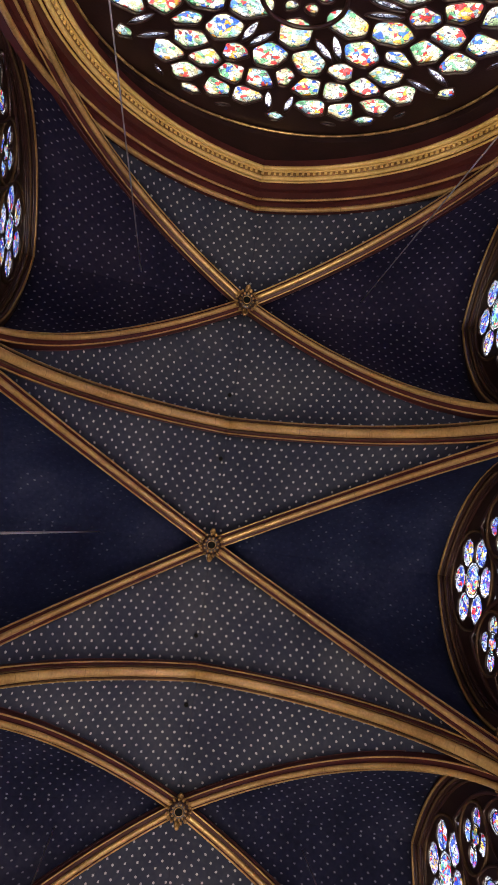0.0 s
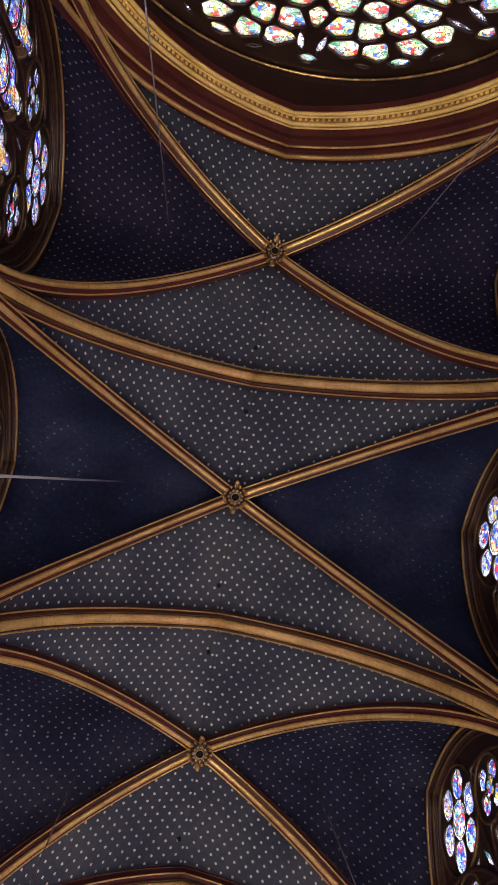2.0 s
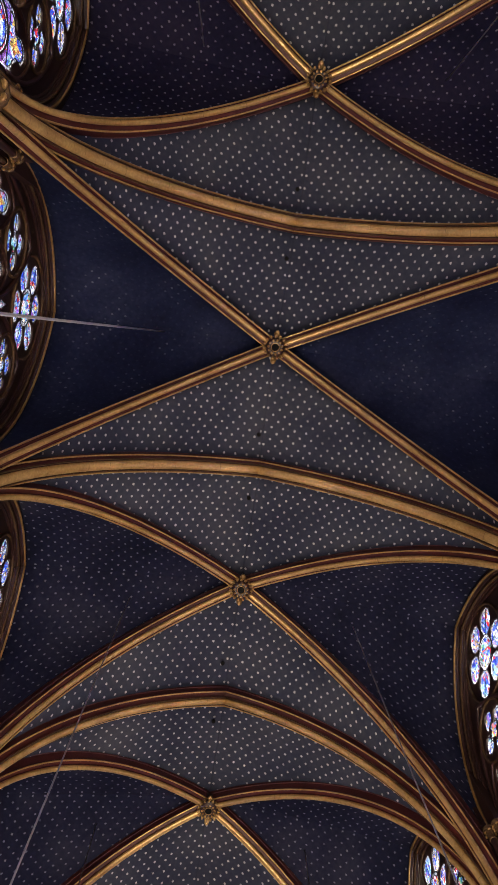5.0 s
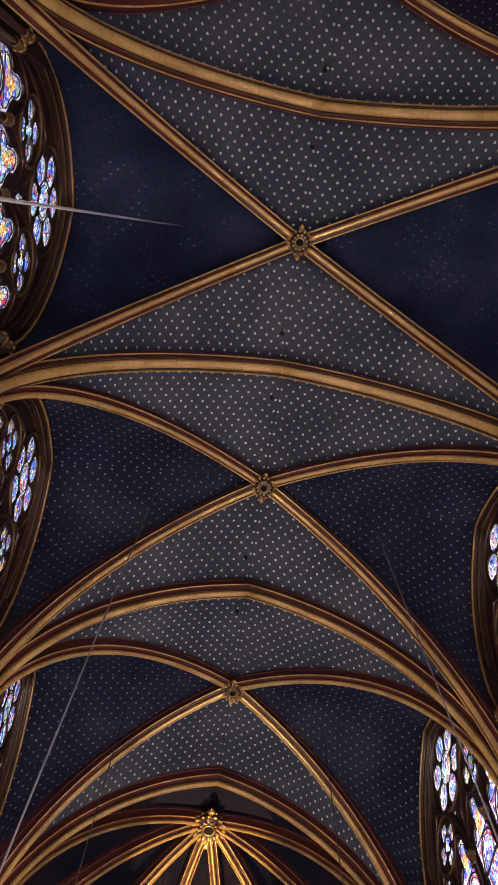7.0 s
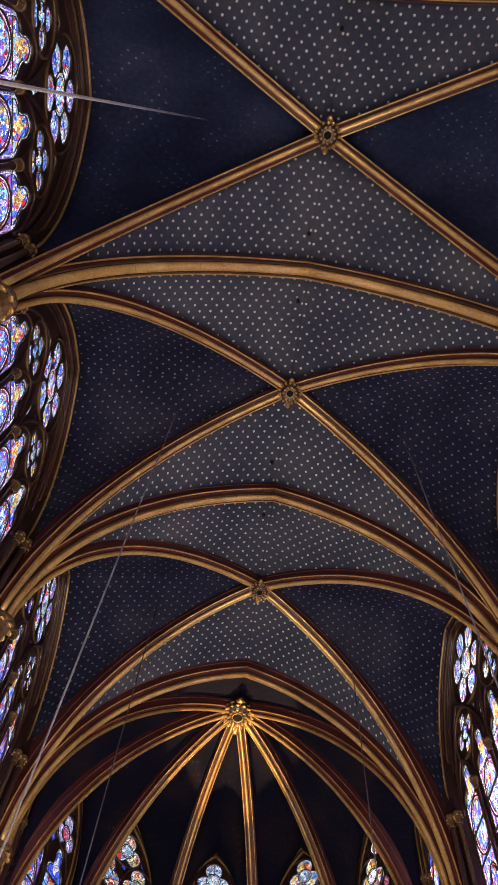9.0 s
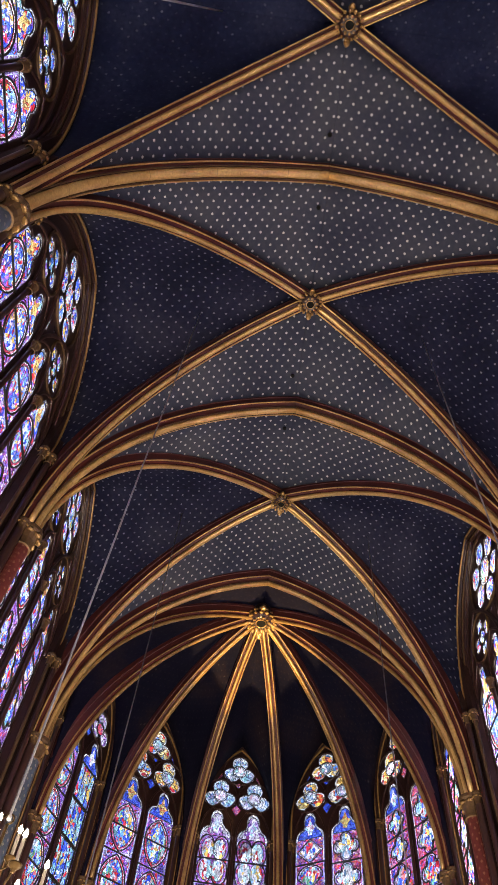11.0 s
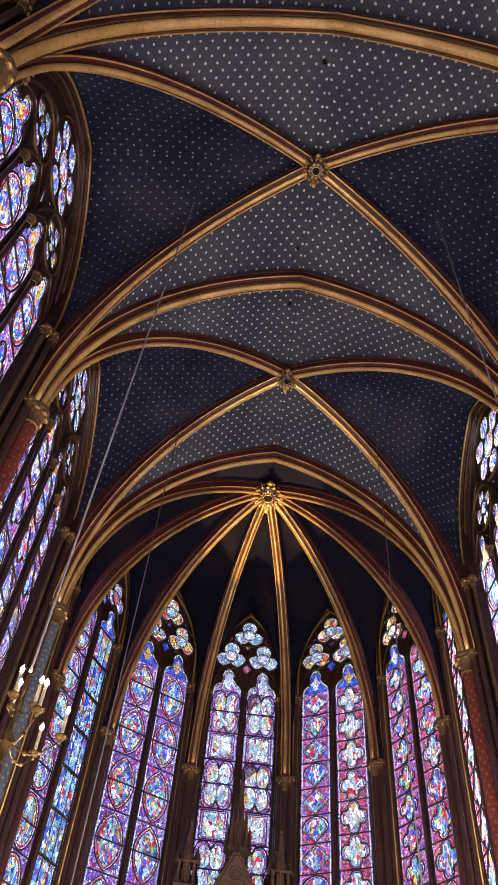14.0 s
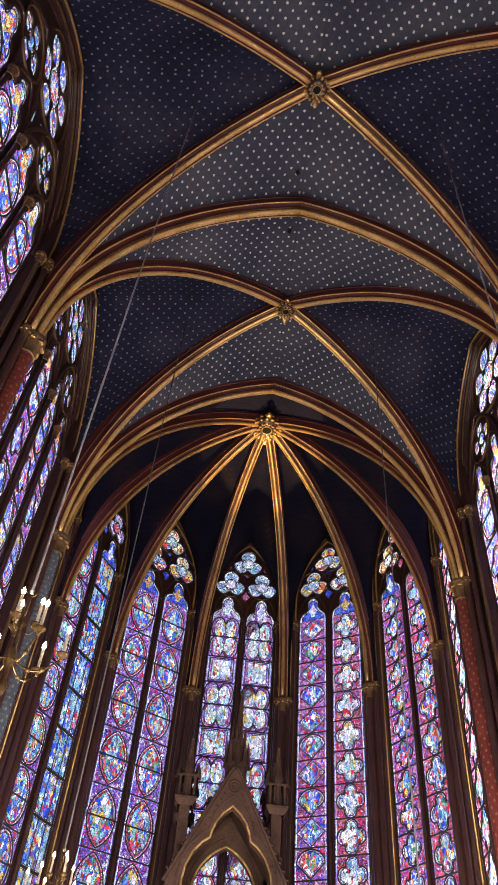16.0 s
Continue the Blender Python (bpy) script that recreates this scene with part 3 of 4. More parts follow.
def shaft_mesh(r, top, mat):
    V, F, U = lathe([(r * 1.5, 0.0), (r * 1.5, 0.3), (r, 0.4), (r, top)], 14)
    return mesh_of("shaft", V, F, mat, True, U)


def shaft(pier, x, y, r, top, mat, label, big=False):
    part("shaft", shaft_mesh(r, top, mat), pier, label, pose(x, y, 0))
    cap = part("capital", (CAP_BIG if r > 0.15 else CAP_MID) if big else CAP_SMALL, pier, "gilded foliage capital", pose(x, y, top - 0.02))
    rr, hh, n, s = ((0.235, 0.37, 8, 0.08) if r > 0.15 else (0.15, 0.31, 7, 0.055)) if big else (0.098, 0.22, 6, 0.042)
    for i in range(n):
        a = 2 * math.pi * (i + 0.5) / n
        part("leaf", LEAF, cap, "", pose(rr * math.cos(a), rr * math.sin(a), hh, 0, 0, math.degrees(a)) @ Matrix.Diagonal((s, s, s, 1)))


def pier(name, m, jamb_top, wide, core_w, label, front):
    ob = empty(name, m, label, "pier")
    y0 = 0.16
    V, F, U = join([box(-core_w * 0.55, core_w * 0.55, y0, 0.5, 0, 20.9), box(-core_w, core_w, 0.34, 1.0, 0, 20.9)])
    part("core", mesh_of("core", V, F, WALL, False, U), ob)
    shaft(ob, 0, 0, 0.17 if core_w > 0.5 else 0.12, SPRING - 0.55, *front, True)
    for s in (-1, 1):
        shaft(ob, s * 0.29 * wide, 0.08, 0.095, SPRING - 0.36, BROWN, "dark brown shaft")
        shaft(ob, s * 0.46 * wide, 0.20, 0.07, jamb_top - 0.36, BROWN, "slim dark jamb shaft")
        shaft(ob, s * 0.62 * wide, 0.34, 0.045, jamb_top - 0.36, UMBER, "slim dull gilt jamb shaft")
    return ob


n = 0
for ya in ARCHES[1:]:
    for sx in (-1, 1):
        n += 1
        pier(f"pier_{n}", pose(sx * 5.27, ya, 0, 0, 0, -90 * sx), 15.4, 1.0, 0.64, "clustered painted pier of patterned and dark shafts",
             (BLUE, "grey-blue shaft with small pale motifs") if (sx < 0) == (ya in (ARCHES[4], ARCHES[2])) else (RED, "dark red shaft with small gold motifs"))
for k in range(1, 7):
    x, y = PIERS_APSE[k]
    n += 1
    a = math.degrees(math.atan2(y - APSE[1], x - APSE[0]))
    pier(f"pier_{n}", pose(x, y, 0, 0, 0, a - 90), 16.15, 0.62, 0.36, "slender clustered choir pier of dark shafts", (BROWN, "dark brown shaft"))


# ---- windows: x along the wall, y outward, z up; the glass stands at y = 0 ----
def ring(outline, r, y):
    """A lead or stone bead along an outline in the xz plane."""
    return tube([(x, y, z) for x, z in outline], r, 5, True)


def roundel(win, cx, cz, n, lobe, reach, core, turn, lobe_mat, core_mat):
    """Glass of a foiled roundel: lobes edged with white beads and a round middle, parted by leads."""
    out = foil_outline(0, 0, n, lobe * 1.05, reach, turn)
    mid, eye = disc(0, 0, core, 16), disc(0, 0, core * 0.80, 16)
    lobes = []
    for i in range(n):
        t = turn + 2 * math.pi * i / n
        pts = []
        for x, z in disc(reach * math.cos(t), reach * math.sin(t), lobe * 0.82, 16):
            k = max(1.0, (core + 0.015) / max(math.hypot(x, z), 0.01))
            pts.append((x * k, z * k))
        lobes.append(pts)
    pane = part("pane", sheet("pane", [out, mid] + lobes, G_PEARL), win, "", pose(cx, GLASS_IN, cz))
    for pts in lobes:
        px, pz = sum(p[0] for p in pts) / len(pts), sum(p[1] for p in pts) / len(pts)
        part("lobe", sheet("lobe", [[(x - px, z - pz) for x, z in pts]], lobe_mat), pane, "", pose(px, 0, pz))
    part("bead_rim", sheet("bead_rim", [mid, eye], G_PEARL), pane)
    part("medallion", sheet("medallion", [eye], core_mat), pane)
    spokes = [turn + (2 * i + 1) * math.pi / n for i in range(n)]
    leads = [ring(mid, 0.016, -0.012), ring(eye, 0.009, -0.012)]
    leads += [tube([(core * math.cos(t), -0.012, core * math.sin(t)), ((reach + 0.3 * lobe) * math.cos(t), -0.012, (reach + 0.3 * lobe) * math.sin(t))], 0.014, 5) for t in spokes]
    leads += [tube([((core + 0.02) * math.cos(t), -0.012, (core + 0.02) * math.sin(t)), ((reach + lobe * 0.9) * math.cos(t), -0.012, (reach + lobe * 0.9) * math.sin(t))], 0.007, 4) for t in [turn + 2 * i * math.pi / n for i in range(n)]]
    part("lead_band", mesh_of("lead_band", *join(leads)[:2], IRON), pane)


def medallion(kind, a, h):
    """Outline of a medallion in a field 2a wide and h high, about its middle."""
    if kind == "almond":
        w, q = a * 0.92, h * 0.47
        r = (w * w + q * q) / (2 * w)
        t = math.asin(q / r)
        right = [(w - r + r * math.cos(t - 2 * t * i / 12), r * math.sin(t - 2 * t * i / 12)) for i in range(13)]
        return right + [(-x, -z) for x, z in right[1:-1]]
    if kind == "diamond":
        return [(0, h * 0.48), (a * 0.92, 0), (0, -h * 0.48), (-a * 0.92, 0)]
    if kind == "cluster":
        # four wide lobes that fill the light
        pts = []
        for i in range(4):
            c = math.pi / 4 + math.pi / 2 * i
            for j in range(9):
                t = c - math.pi * 0.62 + math.pi * 1.24 * j / 8
                pts.append((a * (0.70 * math.cos(c) + 0.54 * math.cos(t)), h * 0.49 * (0.70 * math.sin(c) + 0.54 * math.sin(t))))
        return pts
    if kind == "panel":
        return [(-a * 0.90, -h * 0.48), (a * 0.90, -h * 0.48), (a * 0.90, h * 0.48), (-a * 0.90, h * 0.48)]
    if kind == "fan":
        # a rounded triangle standing on its point
        arc = [(a * 0.9 * math.cos(math.pi * i / 10), h * (0.02 + 0.44 * math.sin(math.pi * i / 10))) for i in range(11)]
        return arc + [(-a * 0.42, -h * 0.22), (0, -h * 0.46), (a * 0.42, -h * 0.22)]
    if kind == "small_quatrefoil":
        return [(x * 0.84, z * 0.80) for x, z in medallion("quatrefoil", a, h)]
    if kind == "square":
        return [(-a * 0.84, -a * 0.88), (a * 0.84, -a * 0.88), (a * 0.84, a * 0.88), (-a * 0.84, a * 0.88)]
    if kind == "oval":
        return [(a * 0.94 * math.cos(2 * math.pi * i / 20), h * 0.47 * math.sin(2 * math.pi * i / 20)) for i in range(20)]
    pts = []
    for i in range(4):
        c = math.pi / 2 * i
        for j in range(7):
            t = c - math.pi * 0.56 + math.pi * 1.12 * j / 6
            pts.append((a * (0.50 * math.cos(c) + 0.41 * math.cos(t)), a * (0.50 * math.sin(c) + 0.41 * math.sin(t)) * 1.10))
    return pts


UNITS = {}
GLASS_IN = -0.03


def unit(kind, a, h, field, scene_mat):
    """The meshes of one field with its medallion, made once for each sort."""
    key = (kind, a, h, field.name, scene_mat.name)
    if key not in UNITS:
        rect = lambda e: [(-a + e, -h / 2 + e * 0.2), (a - e, -h / 2 + e * 0.2), (a - e, h / 2 - e * 0.2), (-a + e, h / 2 - e * 0.2)]
        med = medallion(kind, a - 0.04, h)
        if kind == "panel":
            med = [(-a + 0.075, -h * 0.48), (a - 0.075, -h * 0.48), (a - 0.075, h * 0.48), (-a + 0.075, h * 0.48)]
        narrow = 0.96 if kind == "panel" else 0.92
        pearl = [(x * narrow, z * max(narrow, 0.95)) for x, z in med]
        inner = [(x * (narrow - 0.04 if kind == "panel" else 0.80), z * (0.94 if kind == "panel" else 0.87)) for x, z in med]
        rim_glass = G_RED if field in (G_PURPLE, G_BLUE) else G_PLUM if field is G_PLUM else G_EDGE
        leads = [ring(med, 0.022, -0.01), ring(inner, 0.010, -0.01)]
        extra = []
        if kind == "cluster":
            # four leaf-shaped scenes round a small star, with gold studs above and below
            star = [(0.30 * a * (1.0 if i % 2 == 0 else 0.45) * math.cos(math.pi * i / 4), 0.42 * a * (1.0 if i % 2 == 0 else 0.45) * math.sin(math.pi * i / 4)) for i in range(8)]
            leads.append(ring(star, 0.014, -0.014))
            leads += [tube([(x0, -0.01, z0), (x0 * 3.1, -0.01, z0 * 2.1)], 0.012, 5) for x0, z0 in star[::2]]
            extra.append(("star", sheet("star", [star], G_PLUM), (0, 0, 0)))
        elif kind == "panel":
            # two upright bars part the figures
            leads += [tube([(q * a * 0.34, -0.012, -h * 0.48), (q * a * 0.34, -0.012, h * 0.48)], 0.013, 5) for q in (-1, 1)]
        elif kind != "square":
            # leafy scrolls in the corners of the field
            for q in (-1, 1):
                for e in (-1, 1):
                    x, z = q * (a - 0.12), e * (h * 0.5 - 0.12)
                    leads.append(tube([(x, -0.008, z), (x - q * 0.02, -0.008, z - e * 0.10), (x - q * 0.10, -0.008, z - e * 0.13), (x - q * 0.16, -0.008, z - e * 0.05)], 0.008, 4))
        UNITS[key] = [("pane", sheet("pane", [rect(0.07), med], field), (0, 0, 0)), ("border", sheet("border", [rect(0.0), rect(0.062)], G_EDGE), (0, 0, 0)),
                      ("pearl_edge", sheet("pearl_edge", [med, pearl], G_PEARL), (0, 0, 0)), ("rim", sheet("rim", [pearl, inner], rim_glass), (0, 0, 0)),
                      ("medallion", sheet("medallion", [inner, star] if kind == "cluster" else [inner], scene_mat), (0, 0, 0)), ("lead_band", mesh_of("lead_band", *join(leads)[:2], IRON), (0, 0, 0))] + extra
    return UNITS[key]


BAR = {}


def iron_bar(a):
    if a not in BAR:
        BAR[a] = mesh_of("iron_bar", *box(-a, a, -0.045, -0.01, -0.017, 0.017)[:2], IRON)
    return BAR[a]


def light(win, cx, a, z0, z1, step, kinds, field, scene_mat):
    """Fills one lancet light from z1 down to z0 with fields, medallions and iron bars."""
    n = max(1, round((z1 - z0) / step))
    share = {"cluster": 1.24, "square": 0.76}
    names = [kinds if isinstance(kinds, str) else kinds[i % len(kinds)] for i in range(n)]
    whole = sum(share.get(k, 1.0) for k in names)
    top = z1
    for k in names:
        h = (z1 - z0) * share.get(k, 1.0) / whole
        pieces = unit(k, a, round(h, 4), field, scene_mat)
        pane = part("pane", pieces[0][1], win, "", pose(cx, GLASS_IN, top - h * 0.5))
        for name, me, at in pieces[1:]:
            part(name, me, pane, "", pose(*at))
        part("iron_bar", iron_bar(a), win, "", pose(cx, GLASS_IN, top - h))
        if k in ("almond", "cluster", "oval"):
            part("iron_bar", iron_bar(a), win, "", pose(cx, GLASS_IN, top - h * 0.5))
        top -= h


def head_pane(win, c, zs, outline, field, figure):
    """The cusped head of a light: a pale beaded edge, a coloured ground and a flower figure in it."""
    pts = [(1.04 * (x - c), z - zs) for x, z in outline if z >= zs - 0.01]
    tall = max(z for x, z in pts)
    inner = [(x * 0.82, z * 0.88) for x, z in pts]
    pane = part("pane", sheet("pane", [pts, inner], G_PEARL), win, "", pose(c, GLASS_IN, zs))
    flower = [(x, z * tall) for x, z in ((0.0, 0.80), (0.07, 0.54), (0.20, 0.42), (0.10, 0.32), (0.06, 0.14), (-0.06, 0.14), (-0.10, 0.32), (-0.20, 0.42), (-0.07, 0.54))]
    part("field", sheet("field", [inner, flower], field), pane)
    part("figure", sheet("figure", [flower], figure), pane)
    part("lead_band", mesh_of("lead_band", *ring(inner, 0.011, -0.01)[:2], IRON), pane)


def mouldings(win, a, zs, zt, steps, foot, inner):
    """The stepped orders of a window's arch: dark red body and a gilded roll on each edge."""
    prof = [(0.12, 0.0)]
    o = 0.0
    for y, w in steps:
        prof += [(y, o), (y, o + w)]
        o += w
    prof += [(steps[-1][0], o + 0.12), (0.12, o + 0.12)]
    halves = [half_arch((s * a, 0), (0, 0), zs, zt, 18, foot) for s in (-1, 1)]
    # lateral points outward on one half and inward on the other
    V, F, U = join([sweep(halves[0], [(-y, q) for y, q in prof]), sweep(halves[1], prof)])
    part("arch_body", mesh_of("arch_body", V, F, BROWN, False, U), win)
    o = 0.0
    up = [half_arch((q * a, 0), (0, 0), zs, zt, 18, foot) for q in (-1, 1)]
    for k, (y, w) in enumerate(steps):
        for r, dy, do, mat in ((0.034, 0.0, 0.03, OLDGOLD if k > 1 or inner is UMBER else UMBER if k else inner), (0.030, 0.07, 0.0, BROWN)):
            V, F, U = join([sweep(up[0], disc(-(y + dy), o + do, r, 8)), sweep(up[1], disc(y + dy, o + do, r, 8))])
            part("roll", mesh_of("roll", V, F, mat, True, U), win, "slim round moulding")
        o += w


def small_panes(win, outlines, mats, y=-0.03):
    for i, pts in enumerate(outlines):
        cx, cz = sum(p[0] for p in pts) / len(pts), sum(p[1] for p in pts) / len(pts)
        grown = [(1.06 * (x - cx), 1.06 * (z - cz)) for x, z in pts]
        part("pane", sheet("pane", [grown], mats[i % len(mats)]), win, "", pose(cx, y, cz))


def nave_window(name, m):
    win = empty(name, m, "tall stained glass window of four lancets with foiled roundels", "window")
    sill, zs, a = 4.5, 15.38, 0.53
    centres = (-1.875, -0.625, 0.625, 1.875)
    heads = [clover_head(c, a, sill, zs, 16.36) for c in centres]
    top = (0, 18.22, 6, 0.345, 0.725, 0.43, math.pi / 6)
    sides = [(q, 16.90, 4, 0.225, 0.36, 0.25, 0.0) for q in (-1.25, 1.25)]
    slits = [[(s * 0.13, 16.96), (s * 0.42, 17.06), (s * 0.30, 16.87)] for s in (-1, 1)] + [[(s * 1.12, 17.86), (s * 1.42, 17.66), (s * 1.2, 17.61)] for s in (-1, 1)]
    slits += [[(-0.1, 16.46), (0, 16.86), (0.1, 16.46), (0, 16.26)]]
    holes = heads + [foil_outline(x, z, k, l, r, t) for x, z, k, l, r, _, t in (top, *sides)] + slits
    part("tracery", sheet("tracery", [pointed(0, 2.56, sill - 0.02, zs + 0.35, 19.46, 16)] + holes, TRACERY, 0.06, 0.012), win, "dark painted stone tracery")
    rings = [disc(0, 18.22, 1.15, 28)] + [disc(c, 16.89, 0.68, 22) for c in (-1.25, 1.25)]
    for q in rings:
        part("roundel_moulding", mesh_of("roundel_moulding", *ring(q, 0.040, -0.09)[:2], UMBER, True), win, "brown gilt ring moulding")
    for c in (-1.25, 1.25):
        part("sub_arch", mesh_of("sub_arch", *tube([(x, -0.10, z) for x, z in pointed(c, 1.22, zs - 0.1, zs, 17.86, 10)], 0.05, 6)[:2], BROWN, True), win)
    for c in centres:
        part("light_moulding", mesh_of("light_moulding", *tube([(x, -0.09, z) for x, z in pointed(c, 0.6, zs - 0.1, zs, 16.53, 8)], 0.035, 6)[:2], BROWN, True), win)
    for c in (-1.25, 0.0, 1.25):
        part("mullion_shaft", mesh_of("mullion_shaft", *lathe([(0.055, sill), (0.055, zs - 0.1)], 10)[:2], BROWN, True), win, "slim stone mullion shaft", pose(c, -0.15, 0))
        part("capital", CAP_SMALL, win, "small gilded capital", pose(c, -0.17, zs - 0.36))
    for c, hd, field in zip(centres, heads, (G_BLUE, G_PURPLE, G_BLUE, G_PURPLE)):
        light(win, c, a + 0.02, sill, zs, 1.53, ("oval", "quatrefoil"), field, G_NAVE)
        head_pane(win, c, zs, hd, G_NAVE, G_CREST)
    for x, z, k, l, r, cr, t in (top, *sides):
        roundel(win, x, z, k, l, r, cr, t, G_NAVE, G_SCENE)
    small_panes(win, slits, [G_PALE])
    mouldings(win, 2.54, zs + 0.35, 19.42, ((-0.10, 0.09), (-0.20, 0.11), (-0.32, 0.09)), sill, BROWN)
    return win


def choir_window(name, m, kinds, steps, fields, scenes, eyes_in, small, heads_in, label):
    win = empty(name, m, label, "window")
    sill, zs, a = 4.5, 16.17, 0.50
    centres = (-0.615, 0.615)
    heads = [clover_head(c, a, sill, zs, 17.08) for c in centres]
    eyes = [(0, 18.64, 3, 0.283, 0.305, 0.235, math.pi / 2)] + [(q, 17.64, 3, 0.28, 0.303, 0.235, math.pi / 2) for q in (-0.59, 0.59)]
    bits = [[(0, 17.34), (0.16, 17.16), (0, 16.92), (-0.16, 17.16)], [(-0.09, 18.16), (0.09, 18.16), (0.07, 18.04), (0, 17.97), (-0.07, 18.04)]]
    bits += [[(s * 0.60, 18.37), (s * 0.62, 18.52), (s * 0.80, 18.18)] for s in (-1, 1)]
    holes = heads + [foil_outline(x, z, k, l, r, t) for x, z, k, l, r, _, t in eyes] + bits
    part("tracery", sheet("tracery", [pointed(0, 1.25, sill - 0.02, zs + 0.75, 19.46, 14)] + holes, TRACERY, 0.06, 0.01), win, "dark painted stone tracery")
    for cx, cz, *_ in eyes:
        part("roundel_moulding", mesh_of("roundel_moulding", *ring(disc(cx, cz, 0.565, 22), 0.022, -0.10)[:2], BROWN, True), win)
    for c in centres:
        part("light_moulding", mesh_of("light_moulding", *tube([(x, -0.08, z) for x, z in pointed(c, 0.56, zs - 0.1, zs, 17.32, 8)], 0.03, 6)[:2], BROWN, True), win)
    part("mullion_shaft", mesh_of("mullion_shaft", *lathe([(0.05, sill), (0.05, zs)], 10)[:2], BROWN, True), win, "slim stone mullion shaft", pose(0, -0.12, 0))
    for c, kind, step, hd, field, scene_mat, head in zip(centres, kinds, steps, heads, fields, scenes, heads_in):
        light(win, c, a + 0.02, sill, zs, step, kind, field, scene_mat)
        head_pane(win, c, zs, hd, *head)
    for x, z, k, l, r, cr, t in eyes:
        roundel(win, x, z, k, l, r, cr, t, *eyes_in)
    small_panes(win, bits, [small])
    mouldings(win, 1.23, zs + 0.75, 19.46, ((-0.10, 0.09), (-0.20, 0.09)), sill, UMBER)
    return win


def wall_piece(name, m, half, a, zs, zt, y):
    hole = pointed(0, a, 4.5, zs, zt, 16)
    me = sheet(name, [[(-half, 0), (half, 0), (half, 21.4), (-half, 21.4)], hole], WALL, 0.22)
    me.transform(Matrix.Translation((0, y, 0)))
    tagged(part(name, me, None, "", m), "painted wall pierced by a tall window", "wall", kind="structure")


first = None
n = 0
for k, (bx, by) in enumerate(BOSSES):
    yc = by - 0.02
    for sx in (-1, 1):
        n += 1
        m = pose(sx * GLASS_NAVE, yc, 0, 0, 0, -90 * sx)
        if first is None:
            first = nave_window("window_1", m)
        else:
            copy_thing(first, m).name = f"window_{n}"
        wall_piece(f"wall_{'south' if sx > 0 else 'north'}_{k + 1}", m, 3.4, 2.64, 15.73, 19.6, 0.16)
BLUE_HEAD, LILAC_HEAD, RED_HEAD = (G_COBALT, G_PALE), (G_LILAC, G_PALE), (G_ROSE, G_COBALT)
CHOIR = [
    (("quatrefoil", "almond"), (0.95, 1.4), (G_ROSE, G_PURPLE), (G_SCENE, G_SCENE), (G_LILAC, G_AQUA), G_ROSE, (BLUE_HEAD, BLUE_HEAD), "choir window of red and blue glass medallions"),
    (("small_quatrefoil", "quatrefoil"), (0.84, 0.97), (G_MOTLEY, G_ROSE), (G_SCENE, G_SCENE), (G_EMBER, G_PALE), G_ROSE, (BLUE_HEAD, RED_HEAD), "choir window of rose and red glass with quatrefoils"),
    ((("diamond", "fan"), "quatrefoil"), (0.82, 0.97), (G_MOTLEY, G_ROSE), (G_SCENE, G_BRIGHT), (G_EMBER, G_AQUA), G_COBALT, (BLUE_HEAD, (G_COBALT, G_CREST)), "choir window of rose glass with lozenges and quatrefoils"),
    ((("cluster", "square"), ("cluster", "square")), (1.33, 1.33), (G_PLUM, G_PLUM), (G_BRIGHT, G_BRIGHT), (G_AQUA, G_PALE), G_ROSE, (LILAC_HEAD, LILAC_HEAD), "middle choir window of pale and violet glass"),
    (("almond", "almond"), (1.74, 1.74), (G_PURPLE, G_PURPLE), (G_SCENE, G_SCENE), (G_EMBER, G_AQUA), G_COBALT, ((G_COBALT, G_CREST), (G_COBALT, G_CREST)), "choir window of violet glass with almond medallions"),
    (("oval", "panel"), (1.45, 1.18), (G_PURPLE, G_EDGE), (G_SCENE, G_PANEL), (G_LILAC, G_ROSE), G_COBALT, (BLUE_HEAD, BLUE_HEAD), "choir window of violet medallions and blue figure panels"),
    (("diamond", "oval"), (1.16, 1.16), (G_BLUE, G_BLUE), (G_SCENE, G_SCENE), (G_LILAC, G_AQUA), G_COBALT, (BLUE_HEAD, BLUE_HEAD), "choir window of blue glass medallions"),
]
for k in range(7):
    a = APSE_A + APSE_STEP * (k + 0.5)
    m = pose(APSE[0] + GLASS_APSE * math.cos(radians(a)), APSE[1] + GLASS_APSE * math.sin(radians(a)), 0, 0, 0, a - 90)
    n += 1
    choir_window(f"window_{n}", m, *CHOIR[k])
    wall_piece(f"wall_choir_{k + 1}", m, 1.66, 1.29, 16.92, 19.6, 0.14)


# ---- west wall with the rose ----
ROSE = (-0.20, 13.78)
WEST = pose(0, -10.05, 0, 0, 0, 180)
face = new("wall_west")
tagged(face, "dark west wall around the great rose", "wall", kind="structure")
face.matrix_basis = WEST
part("wall_face", sheet("wall_face", [[(-7, 0), (7, 0), (7, 21.4), (-7, 21.4)], disc(-ROSE[0], ROSE[1], 4.62, 64)], WALL, 0.25), face)


def blob(L, W, lobes=0.0, n=18):
    """A leaf-shaped light, its tip along +x."""
    pts = []
    for i in range(n):
        t = 2 * math.pi * i / n
        k = 0.86 + 0.9 * lobes * math.cos(4 * t)
        pts.append((0.5 * L * k * math.cos(t), 0.5 * W * k * math.sin(t) * (1 - 0.25 * math.cos(t))))
    return pts


